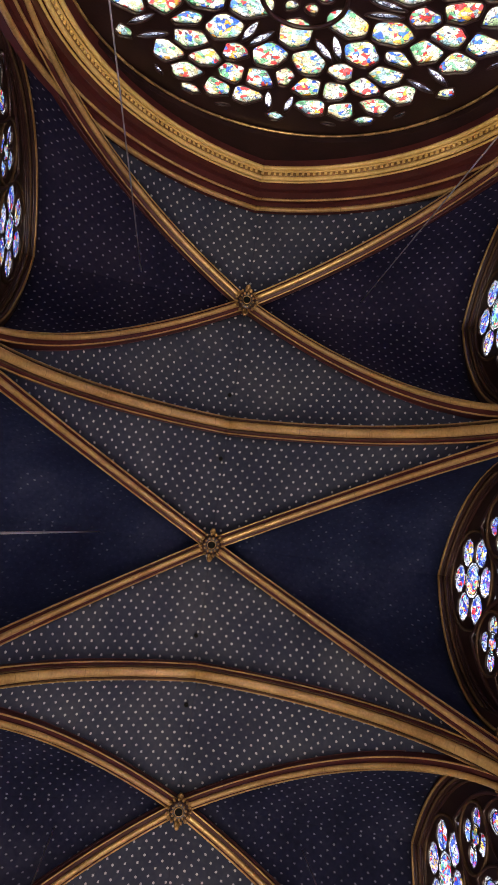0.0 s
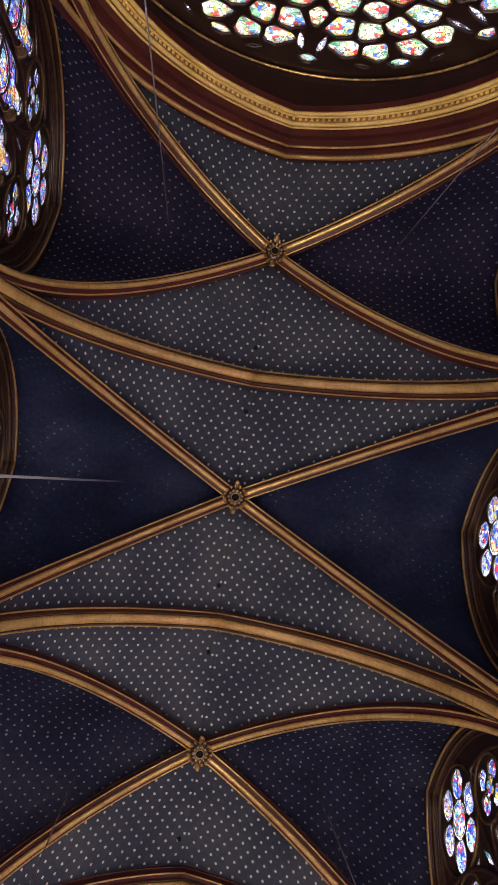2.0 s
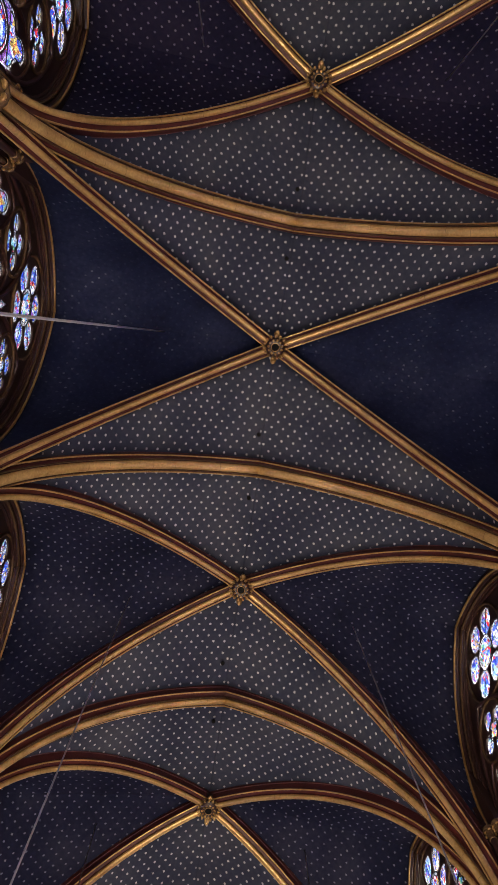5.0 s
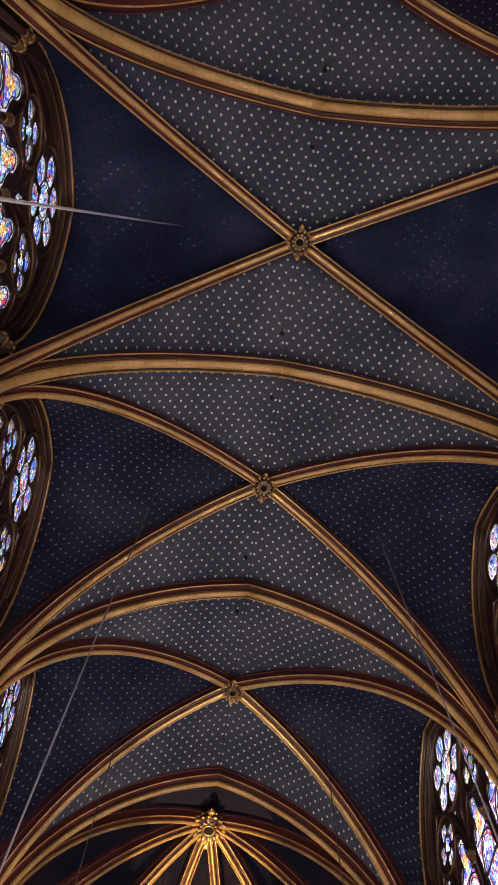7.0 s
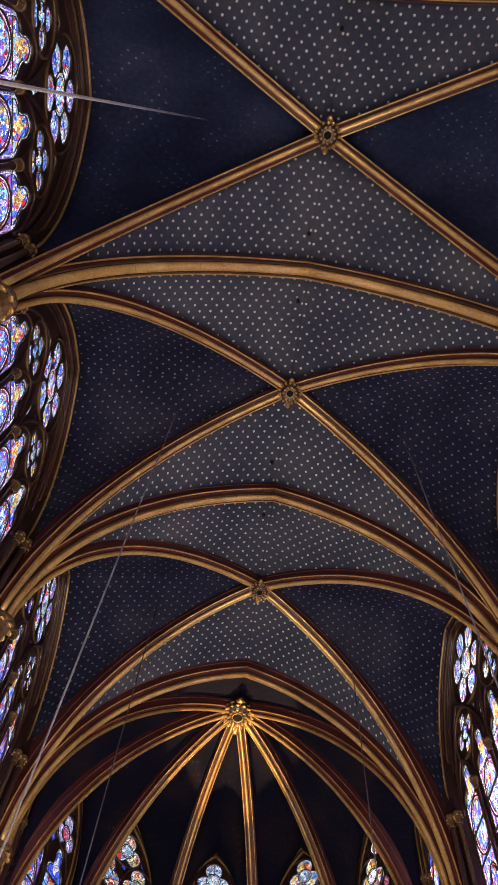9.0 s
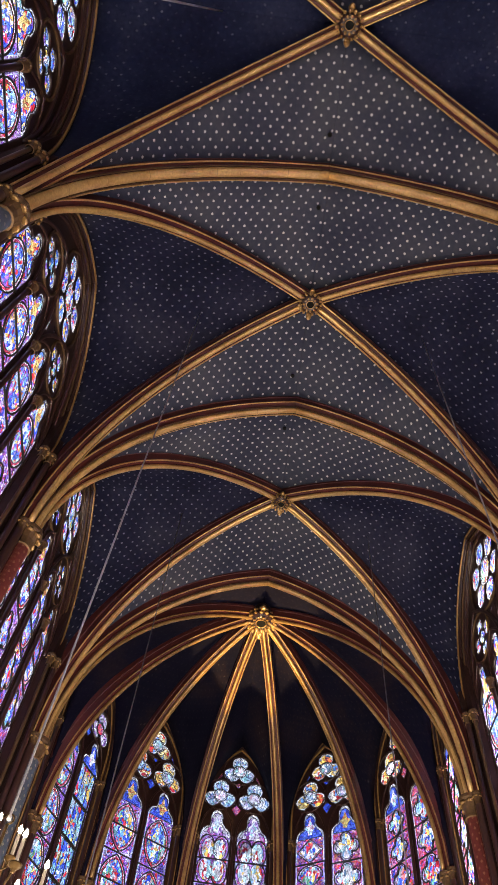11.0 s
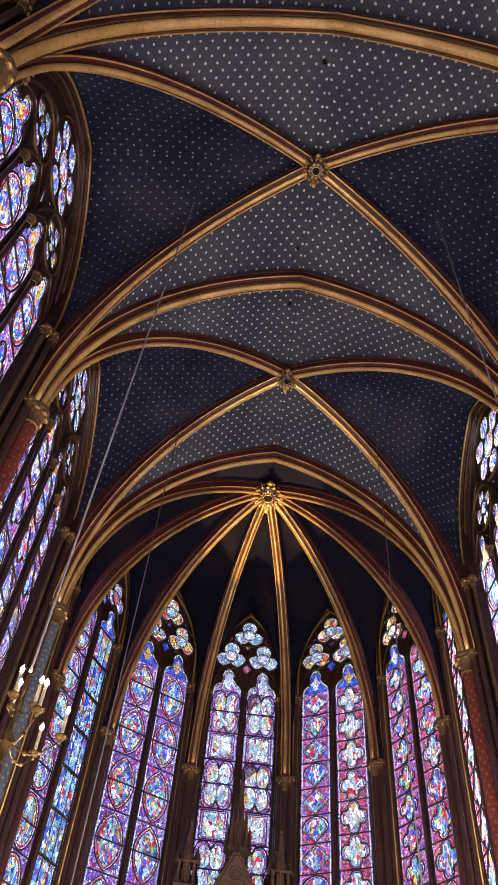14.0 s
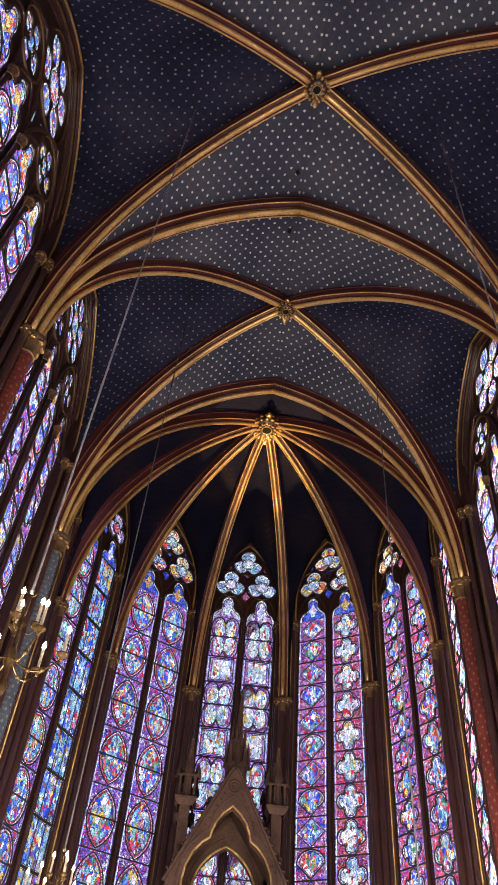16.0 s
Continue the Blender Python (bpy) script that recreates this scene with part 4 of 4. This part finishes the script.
def clip_line(poly, nx, nz, d):
    """Keeps the part of a convex outline where nx * x + nz * z <= d."""
    out = []
    for (x0, z0), (x1, z1) in zip(poly, poly[1:] + poly[:1]):
        e0, e1 = nx * x0 + nz * z0 - d, nx * x1 + nz * z1 - d
        if e0 <= 0:
            out.append((x0, z0))
        if (e0 < 0 < e1) or (e1 < 0 < e0):
            k = e0 / (e0 - e1)
            out.append((x0 + k * (x1 - x0), z0 + k * (z1 - z0)))
    return out


def soften(poly, cut=0.17):
    out = []
    for (x0, z0), (x1, z1) in zip(poly, poly[1:] + poly[:1]):
        out += [(x0 + cut * (x1 - x0), z0 + cut * (z1 - z0)), (x1 - cut * (x1 - x0), z1 - cut * (z1 - z0))]
    return out


rose = empty("window_16", WEST @ pose(-ROSE[0], 0, ROSE[1]), "great flamboyant rose of many coloured flame-shaped lights", "window")
# the lights of one of the six petals: radius, degrees off its axis, length, width, lean off the radius, sort
PETAL = [
    (1.14, 0.0, 0.80, 0.66, 0, "leaf"), (2.50, 0.0, 0.56, 0.32, 0, "leaf"), (4.00, 0.0, 0.30, 0.34, 0, "leaf"), (2.22, 30.0, 0.72, 0.46, 0, "leaf"), (4.08, 30.0, 0.30, 0.40, 0, "leaf"),
]
for side in (-1, 1):
    PETAL += [(r, side * a, le, wi, side * turn, sort) for r, a, le, wi, turn, sort in (
        (1.88, 13.5, 0.82, 0.66, -8, "leaf"), (1.55, 24.8, 0.74, 0.19, 14, "slit"), (2.80, 11.5, 0.66, 0.58, 22, "leaf"), (3.46, 13.0, 0.62, 0.60, 10, "leaf"),
        (2.94, 23.0, 0.70, 0.50, -16, "leaf"), (3.60, 23.2, 0.66, 0.56, 20, "leaf"), (3.44, 3.9, 0.72, 0.18, -12, "slit"), (4.10, 18.0, 0.36, 0.12, 70, "slit"), )]
seeds = []
for k in range(6):
    for r, off, le, wi, turn, sort in PETAL:
        if sort == "leaf" and abs(off) == 30.0 and off < 0:
            continue
        t = radians(90 + 60 * k + off)
        seeds.append((r * math.cos(t), r * math.sin(t), 0.5 * math.sqrt(le * wi), le, wi, t + radians(turn), sort))
holes, lattice = [], []
for i in range(6):
    a = math.pi / 3 * i
    holes.append([(0.40 * math.cos(a) + x * math.cos(a) - z * math.sin(a), 0.40 * math.sin(a) + x * math.sin(a) + z * math.cos(a)) for x, z in blob(0.38, 0.304)])
for x, z, size, le, wi, way, sort in seeds:
    c, d = math.cos(way), math.sin(way)
    poly = []
    if sort == "leaf":
        le, wi = 1.24 * le, 1.24 * wi
    for i in range(20):
        t = 2 * math.pi * i / 20
        # a leaf with its tip outward, or a thin flame
        u = 0.5 * le * math.cos(t)
        v = 0.5 * wi * math.sin(t) * (abs(math.sin(t)) ** 0.5 if sort == "slit" else 1.0 - 0.30 * math.cos(t))
        if sort == "leaf":
            k = 1.0 + 0.08 * math.cos(5 * (t - math.pi))
            u, v = u * k, v * k
        poly.append((x + u * c - v * d, z + u * d + v * c))
    for x2, z2, size2, *rest in seeds:
        far = math.hypot(x2 - x, z2 - z)
        if sort == "leaf" and 0.01 < far < 1.2:
            le2, wi2, way2, sort2 = rest
            # a slit counts as five small neighbours along its length
            spots = [(x2, z2)] if sort2 == "leaf" else [(x2 + q * le2 * math.cos(way2), z2 + q * le2 * math.sin(way2)) for q in (-0.45, -0.22, 0.0, 0.22, 0.45)]
            for sx, sz in spots:
                gap = math.hypot(sx - x, sz - z)
                nx, nz = (sx - x) / gap, (sz - z) / gap
                reach = (gap * gap + size * size - size2 * size2) / (2 * gap) - 0.036 if sort2 == "leaf" else gap - 0.5 * wi2 - 0.02
                poly = clip_line(poly, nx, nz, nx * x + nz * z + reach)
    r = math.hypot(x, z)
    poly = clip_line(poly, x / r, z / r, 4.22)
    if len(poly) > 2:
        (lattice if sort == "slit" else holes).append(soften(soften(poly, 0.2), 0.25))
for pts in holes + lattice:
    px, pz = sum(p[0] for p in pts) / len(pts), sum(p[1] for p in pts) / len(pts)
    pane = part("pane", sheet("pane", [[(1.06 * (x - px), 1.06 * (z - pz)) for x, z in pts]], G_LATTICE if pts in lattice else G_ROSEWIN), rose, "", pose(px, -0.03, pz))
    part("stone_bead", mesh_of("stone_bead", *ring([(x - px, z - pz) for x, z in pts], 0.022, -0.05)[:2], BROWN, True), pane)
holes += lattice
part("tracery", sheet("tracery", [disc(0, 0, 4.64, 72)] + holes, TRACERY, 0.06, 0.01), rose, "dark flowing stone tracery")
for r, w in ((0.80, 0.05), (4.55, 0.035)):
    part("ring_moulding", mesh_of("ring_moulding", *ring(disc(0, 0, r, 72), w, -0.13)[:2], BROWN if r < 1 else GILT, True), rose, "thin ring moulding")

# the deep moulded arch in front of the rose
west_arch = tagged(part("west_arch", mesh_of("west_arch", *join([
    sweep(half_arch((s * 4.86, -9.70), (-0.2, -9.70), SPRING, 19.52, 30, 0.0),
          [(s * q, o) for q, o in ((-0.3, 0.0), (0.10, 0.0), (0.10, 0.16), (0.30, 0.16), (0.30, 0.34), (0.52, 0.34), (0.52, 0.52), (0.72, 0.52), (0.72, 0.70), (0.90, 0.70), (0.90, 1.0), (-0.3, 1.0))])
    for s in (-1, 1)])[:2], OXBLOOD)), "deep dark red and gilt arch framing the rose", "arch", kind="structure")
for q, o, r in ((0.10, 0.03, 0.055), (0.13, 0.13, 0.035), (0.30, 0.19, 0.055), (0.33, 0.31, 0.032), (0.72, 0.54, 0.035), (0.90, 0.73, 0.065)):
    V, F, U = join([sweep(half_arch((s * 4.86, -9.70), (-0.2, -9.70), SPRING, 19.52, 30), disc(s * q, o, r, 8)) for s in (-1, 1)])
    part("roll", mesh_of("roll", V, F, GILT_BRIGHT if o < 0.35 else GILT, True, U), west_arch, "gilded round moulding")
V, F, U = join([sweep(half_arch((s * 4.86, -9.70), (-0.2, -9.70), SPRING, 19.52, 30), disc(s * 0.21, 0.17, 0.075, 8, 0.45)) for s in (-1, 1)])
part("stud_band", mesh_of("stud_band", V, F, OLDGOLD, True, U), west_arch, "flat gilt band behind the studs")
studs = []
for s in (-1, 1):
    pts, nor, lat = half_arch((s * 4.86, -9.70), (-0.2, -9.70), SPRING, 19.52, 60)
    for p, nn in zip(pts, nor):
        c = p + lat * (s * 0.21) - nn * 0.13
        studs.append(box(c.x - 0.032, c.x + 0.032, c.y - 0.03, c.y + 0.03, c.z - 0.03, c.z + 0.03))
V, F, U = join(studs)
tagged(part("stud_row", mesh_of("stud_row", V, F, GILT_BRIGHT), west_arch, "row of small gilt studs"), kind="stuff")

# ---- small dark holes beside the crowns of the arches ----
for k, ya in enumerate(ARCHES[1:4]):
    for dy in (-0.85, 0.85):
        tagged(part("vault_hole", mesh_of("vault_hole", *lathe([(0.0, 0.0), (0.05, 0.0), (0.055, 0.05)], 10)[:2], BLACK), None, "", pose(-0.2, ya + dy, 20.50)), "small dark rope hole in the vault", "hole", kind="structure")


# ---- chandeliers ----
def glowing(name, color, power):
    m, nt, b = nodes_of(name, 0.4)
    b.inputs["Emission Color"].default_value = (*color, 1)
    b.inputs["Emission Strength"].default_value = power
    return m


FLAME = glowing("flame_bulb", (1.0, 0.78, 0.48), 6.0)
WAX = painted("wax_ivory", (0.26, 0.23, 0.19), (0.42, 0.38, 0.31), 0.5)
BRASS = painted("gilt_brass", (0.018, 0.011, 0.005), (0.065, 0.038, 0.014), 0.36, 0.5)


def chandelier(m):
    ob = new("chandelier")
    ob.matrix_basis = m
    tagged(ob, "gilt brass ring chandelier with lit candle bulbs hanging on a cable", "chandelier", "chandeliers along the nave")
    part("stem", mesh_of("stem", *lathe([(0.0, -0.72), (0.03, -0.70), (0.055, -0.63), (0.02, -0.56), (0.025, -0.46), (0.05, -0.40), (0.06, -0.34), (0.028, -0.28), (0.035, -0.14), (0.06, -0.09), (0.065, -0.03), (0.03, 0.05), (0.022, 0.28), (0.05, 0.33), (0.018, 0.38), (0.018, 0.64), (0.0, 0.66)], 14)[:2], BRASS, True), ob)
    part("hook", mesh_of("hook", *tube([(0.05 * math.sin(t), 0, 0.70 - 0.05 * math.cos(t)) for t in [0.4 * i for i in range(13)]], 0.010, 5)[:2], BRASS, True), ob, "curled gilt hook")
    arm = mesh_of("arm", *tube([(0.05 + 0.43 * t, 0, -0.07 - 0.10 * math.sin(math.pi * t) + 0.10 * t * t) for t in [i / 9 for i in range(10)]], 0.010, 6)[:2], BRASS, True)
    short = mesh_of("arm", *tube([(0.02 + 0.12 * t, 0, 0.26 - 0.04 * math.sin(math.pi * t) + 0.02 * t) for t in [i / 7 for i in range(8)]], 0.009, 6)[:2], BRASS, True)
    bead = mesh_of("bead", *lathe([(0.0, -0.026), (0.020, -0.016), (0.027, 0.0), (0.020, 0.016), (0.0, 0.026)], 8)[:2], BRASS, True)
    pan = mesh_of("drip_pan", *lathe([(0.0, -0.055), (0.02, -0.05), (0.018, -0.03), (0.035, -0.015), (0.062, 0.012), (0.062, 0.024), (0.03, 0.012), (0.0, 0.01)], 12)[:2], BRASS, True)
    candle = mesh_of("candle", *lathe([(0.017, 0.0), (0.017, 0.24), (0.0, 0.245)], 10)[:2], WAX, True)
    flame = mesh_of("flame", *lathe([(0.004, 0.0), (0.020, 0.02), (0.024, 0.045), (0.012, 0.075), (0.0, 0.095)], 10)[:2], FLAME, True)
    for count, reach, z, rod, first in ((6, 0.48, 0.06, arm, 8.0), (3, 0.14, 0.33, short, 250.0)):
        for i in range(count):
            turn = first + 360.0 * i / count
            x, y = reach * math.cos(radians(turn)), reach * math.sin(radians(turn))
            a = part("arm", rod, ob, "", pose(0, 0, 0, 0, 0, turn))
            if count == 6:
                for q in (0.20, 0.33):
                    t = (q - 0.05) / 0.43
                    part("bead", bead, a, "", pose(q, 0, -0.07 - 0.10 * math.sin(math.pi * t) + 0.10 * t * t))
            part("drip_pan", pan, ob, "", pose(x, y, z))
            c = part("candle", candle, ob, "white candle", pose(x, y, z + 0.012))
            part("flame", flame, c, "glowing bulb", pose(0, 0, 0.242))
    return ob


HANGS = [(-2.95, -6.53, 20.4), (2.92, -6.68, 20.4), (-2.97, 0.27, 20.4), (-2.90, 7.24, 20.4), (3.04, 7.16, 20.4), (-2.95, 13.7, 20.3), (2.82, 13.7, 20.3)]
lamp = chandelier(pose(-2.90, 7.24, 5.10))
for i, (x, y, z) in enumerate(HANGS):
    if i != 3:
        copy_thing(lamp, pose(x, y, 4.6 if i < 3 else 5.10 if i < 5 else 4.55, 0, 0, 11 * i))
    r = 0.015 if i == 2 else 0.014
    foot = (4.6 if i < 3 else 5.10 if i < 5 else 4.55) + 0.69
    tagged(part("cable", mesh_of("cable", *lathe([(0.0, 0.0), (0.022, 0.0), (0.022, 0.03), (r, 0.06), (r, 20.75 - foot), (0.0, 20.75 - foot)], 8)[:2], STEEL if i < 5 else SHADED_STEEL, True), None, "", pose(x, y, foot)), "thin pale cable from the vault to a chandelier", "cable", "chandelier cables")
    li = new("chandelier_light", bpy.data.lights.new("chandelier_light", "POINT"))
    li.data.energy, li.data.color, li.data.shadow_soft_size = (118.0, 118.0, 75.0, 205.0, 205.0, 245.0, 245.0)[i], (1.0, 0.84, 0.64), 0.5
    li.location = (x, y, foot - 2.5)

# ---- canopy over the reliquary platform in the choir ----
canopy = new("reliquary_canopy")
canopy.matrix_basis = pose(0.0, 20.2, 0.1)
tagged(canopy, "shade-darkened carved stone gabled canopy with pinnacles on its platform", "canopy")


def gable_outline():
    return [(-1.46, 6.2), (-1.46, 6.6), (-0.06, 9.30), (0.06, 9.30), (1.46, 6.6), (1.46, 6.2)]


def arch_hole():
    low = [(-1.08, 6.2), (-1.08, 6.6), (-1.02, 6.95), (-0.88, 7.25), (-0.68, 7.48), (-0.50, 7.60), (-0.47, 7.75), (-0.38, 7.98), (-0.22, 8.20)]
    return low + [(0.0, 8.38)] + [(-x, z) for x, z in reversed(low)]


for y, name in ((0.0, "front_gable"), (1.7, "back_gable")):
    g = part(name, sheet(name, [gable_outline(), arch_hole() if y == 0 else pointed(0, 0.85, 6.2, 6.7, 7.95, 10)], SHADED_STONE, 0.11, 0.02), canopy, "", pose(0, y, 0))
    part("gilt_edge", mesh_of("gilt_edge", *tube([(x, -0.13, z) for x, z in (arch_hole() if y == 0 else pointed(0, 0.85, 6.2, 6.7, 7.95, 10))], 0.028, 6)[:2], GILT, True), g, "gilded arch edge")
    edge = [(1.13 * x, 6.3 + 1.13 * (z - 6.3)) for x, z in (arch_hole() if y == 0 else pointed(0, 0.85, 6.2, 6.7, 7.95, 10))]
    part("arch_moulding", mesh_of("arch_moulding", *tube([(x, -0.13, z) for x, z in edge], 0.022, 6)[:2], SHADED_STONE, True), g)
    for s in (-1, 1):
        part("coping", mesh_of("coping", *tube([(s * 1.50, -0.04, 6.58), (s * 0.04, -0.04, 9.36)], 0.07, 6)[:2], SHADED_STONE, False), g)
        for i in range(1, 15):
            q = i / 15
            part("bead", LEAF_STONE, g, "", pose(s * (1.30 - 1.24 * q), -0.13, 6.62 + 2.36 * q, 90, 0, 0) @ Matrix.Diagonal((0.03, 0.03, 0.05, 1)))
            part("crocket", LEAF_STONE, g, "carved leaf knob", pose(s * (1.52 - 1.46 * q), -0.05, 6.66 + 2.76 * q, 0, -35 if s > 0 else 215, 0) @ Matrix.Diagonal((0.07, 0.06, 0.075, 1)))
    part("trefoil_relief", mesh_of("trefoil_relief", *join([ring(disc(0, 8.86, 0.16, 14), 0.025, -0.13), ring(disc(0, 8.86, 0.08, 12), 0.02, -0.13)])[:2], SHADED_STONE, True), g)
for s in (-1, 1):
    part("side_wall", mesh_of("side_wall", *box(s * 1.22 - 0.1, s * 1.22 + 0.1, 0.12, 1.58, 6.6, 7.4)[:2], SHADED_STONE), canopy)
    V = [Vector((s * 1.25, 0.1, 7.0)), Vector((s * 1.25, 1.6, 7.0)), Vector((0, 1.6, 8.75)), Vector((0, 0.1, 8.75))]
    part("inner_vault", mesh_of("inner_vault", V + [v + Vector((0, 0, 0.12)) for v in V], [(0, 1, 2, 3), (7, 6, 5, 4), (0, 4, 5, 1), (1, 5, 6, 2), (2, 6, 7, 3), (3, 7, 4, 0)], SHADED_STONE), canopy)


def turret(x, y):
    """A small square turret with slim openings, a cornice, and a spirelet."""
    t = part("turret", mesh_of("turret", *box(-0.13, 0.13, -0.13, 0.13, 6.2, 8.5)[:2], SHADED_STONE), canopy, "", pose(x, y, 0))
    part("cornice", mesh_of("cornice", *lathe([(0.27, 8.42), (0.36, 8.52), (0.40, 8.56), (0.40, 8.62), (0.3, 8.66)], 4)[:2], SHADED_STONE), t, "", pose(0, 0, 0, 0, 0, 45))
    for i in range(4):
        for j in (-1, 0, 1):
            part("slim_post", mesh_of("slim_post", *lathe([(0.035, 8.64), (0.028, 8.7), (0.028, 9.1), (0.05, 9.14)], 6)[:2], SHADED_STONE), t, "", pose(0, 0, 0, 0, 0, 90 * i) @ pose(0.2, 0.19 * j, 0))
    part("core", mesh_of("core", *box(-0.09, 0.09, -0.09, 0.09, 8.6, 9.15)[:2], SHADED_STONE), t)
    part("cap", mesh_of("cap", *lathe([(0.37, 9.12), (0.37, 9.18), (0.24, 9.24), (0.15, 9.45), (0.03, 10.15), (0.06, 10.2), (0.0, 10.28)], 4)[:2], SHADED_STONE), t, "", pose(0, 0, 0, 0, 0, 45))
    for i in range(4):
        part("gablet", mesh_of("gablet", *lathe([(0.1, 9.16), (0.09, 9.32), (0.0, 9.62)], 4)[:2], SHADED_STONE), t, "", pose(0, 0, 0, 0, 0, 90 * i) @ pose(0.24, 0, 0))


for x in (-1.22, 1.16):
    turret(x, 0.42)
    turret(x, 1.7)
spire = part("spire", mesh_of("spire", *join([lathe([(0.30, 8.7), (0.30, 9.7), (0.34, 9.74), (0.34, 9.8), (0.2, 9.86), (0.2, 10.4), (0.24, 10.46), (0.13, 10.6), (0.02, 11.9), (0.05, 11.95), (0.0, 12.0)], 8)])[:2], SHADED_STONE), canopy, "", pose(0.05, 0.85, 0))
for i in range(8):
    part("gablet", mesh_of("gablet", *lathe([(0.08, 9.7), (0.07, 10.0), (0.0, 10.5)], 4)[:2], SHADED_STONE), spire, "", pose(0, 0, 0, 0, 0, 45 * i) @ pose(0.29, 0, 0))
    part("gablet", mesh_of("gablet", *lathe([(0.055, 10.3), (0.05, 10.55), (0.0, 10.95)], 4)[:2], SHADED_STONE), spire, "", pose(0, 0, 0, 0, 0, 45 * i + 22) @ pose(0.19, 0, 0))
for s in (-1, 1):
    for y in (0.0, 1.7):
        part("column", mesh_of("column", *lathe([(0.16, 3.2), (0.16, 3.35), (0.10, 3.45), (0.10, 6.0), (0.17, 6.2)], 12)[:2], SHADED_STONE, True), canopy, "", pose(s * 1.15, y, 0))
part("platform", mesh_of("platform", *join([box(-1.9, 1.9, -0.6, 2.4, 2.9, 3.2), box(-1.9, -1.6, -0.6, 2.4, 0, 2.9), box(1.6, 1.9, -0.6, 2.4, 0, 2.9)])[:2], SHADED_STONE), canopy)

# a small floodlight on the canopy that lights the crown boss
flood = new("floodlight")
flood.matrix_basis = pose(-0.58, 20.75, 8.85)
tagged(flood, "small black floodlight aimed up at the crown boss", "floodlight")
part("housing", mesh_of("housing", *lathe([(0.0, -0.1), (0.07, -0.1), (0.08, 0.02), (0.06, 0.02), (0.05, -0.04), (0.0, -0.05)], 12)[:2], IRON), flood)
part("bracket", mesh_of("bracket", *tube([(0, 0.0, -0.1), (0.1, 0.1, -0.35), (0.35, 0.25, -0.35)], 0.02, 6)[:2], IRON), flood)
spot = new("boss_light", bpy.data.lights.new("boss_light", "SPOT"))
spot.data.energy, spot.data.color, spot.data.spot_size, spot.data.spot_blend, spot.data.shadow_soft_size = 1900.0, (1.0, 0.64, 0.22), radians(25), 0.25, 0.06
spot.matrix_world = look((-0.58, 20.75, 8.9), (-0.02, 18.5, 20.3))

# a thin slanting wire beside a north window
tagged(part("wire", mesh_of("wire", *tube([(-5.27, 7.34, 17.3), (-5.20, 8.1, 14.8)], 0.009, 6)[:2], MAUVE)), "thin slanting wire from the vault to a pier", "wire")
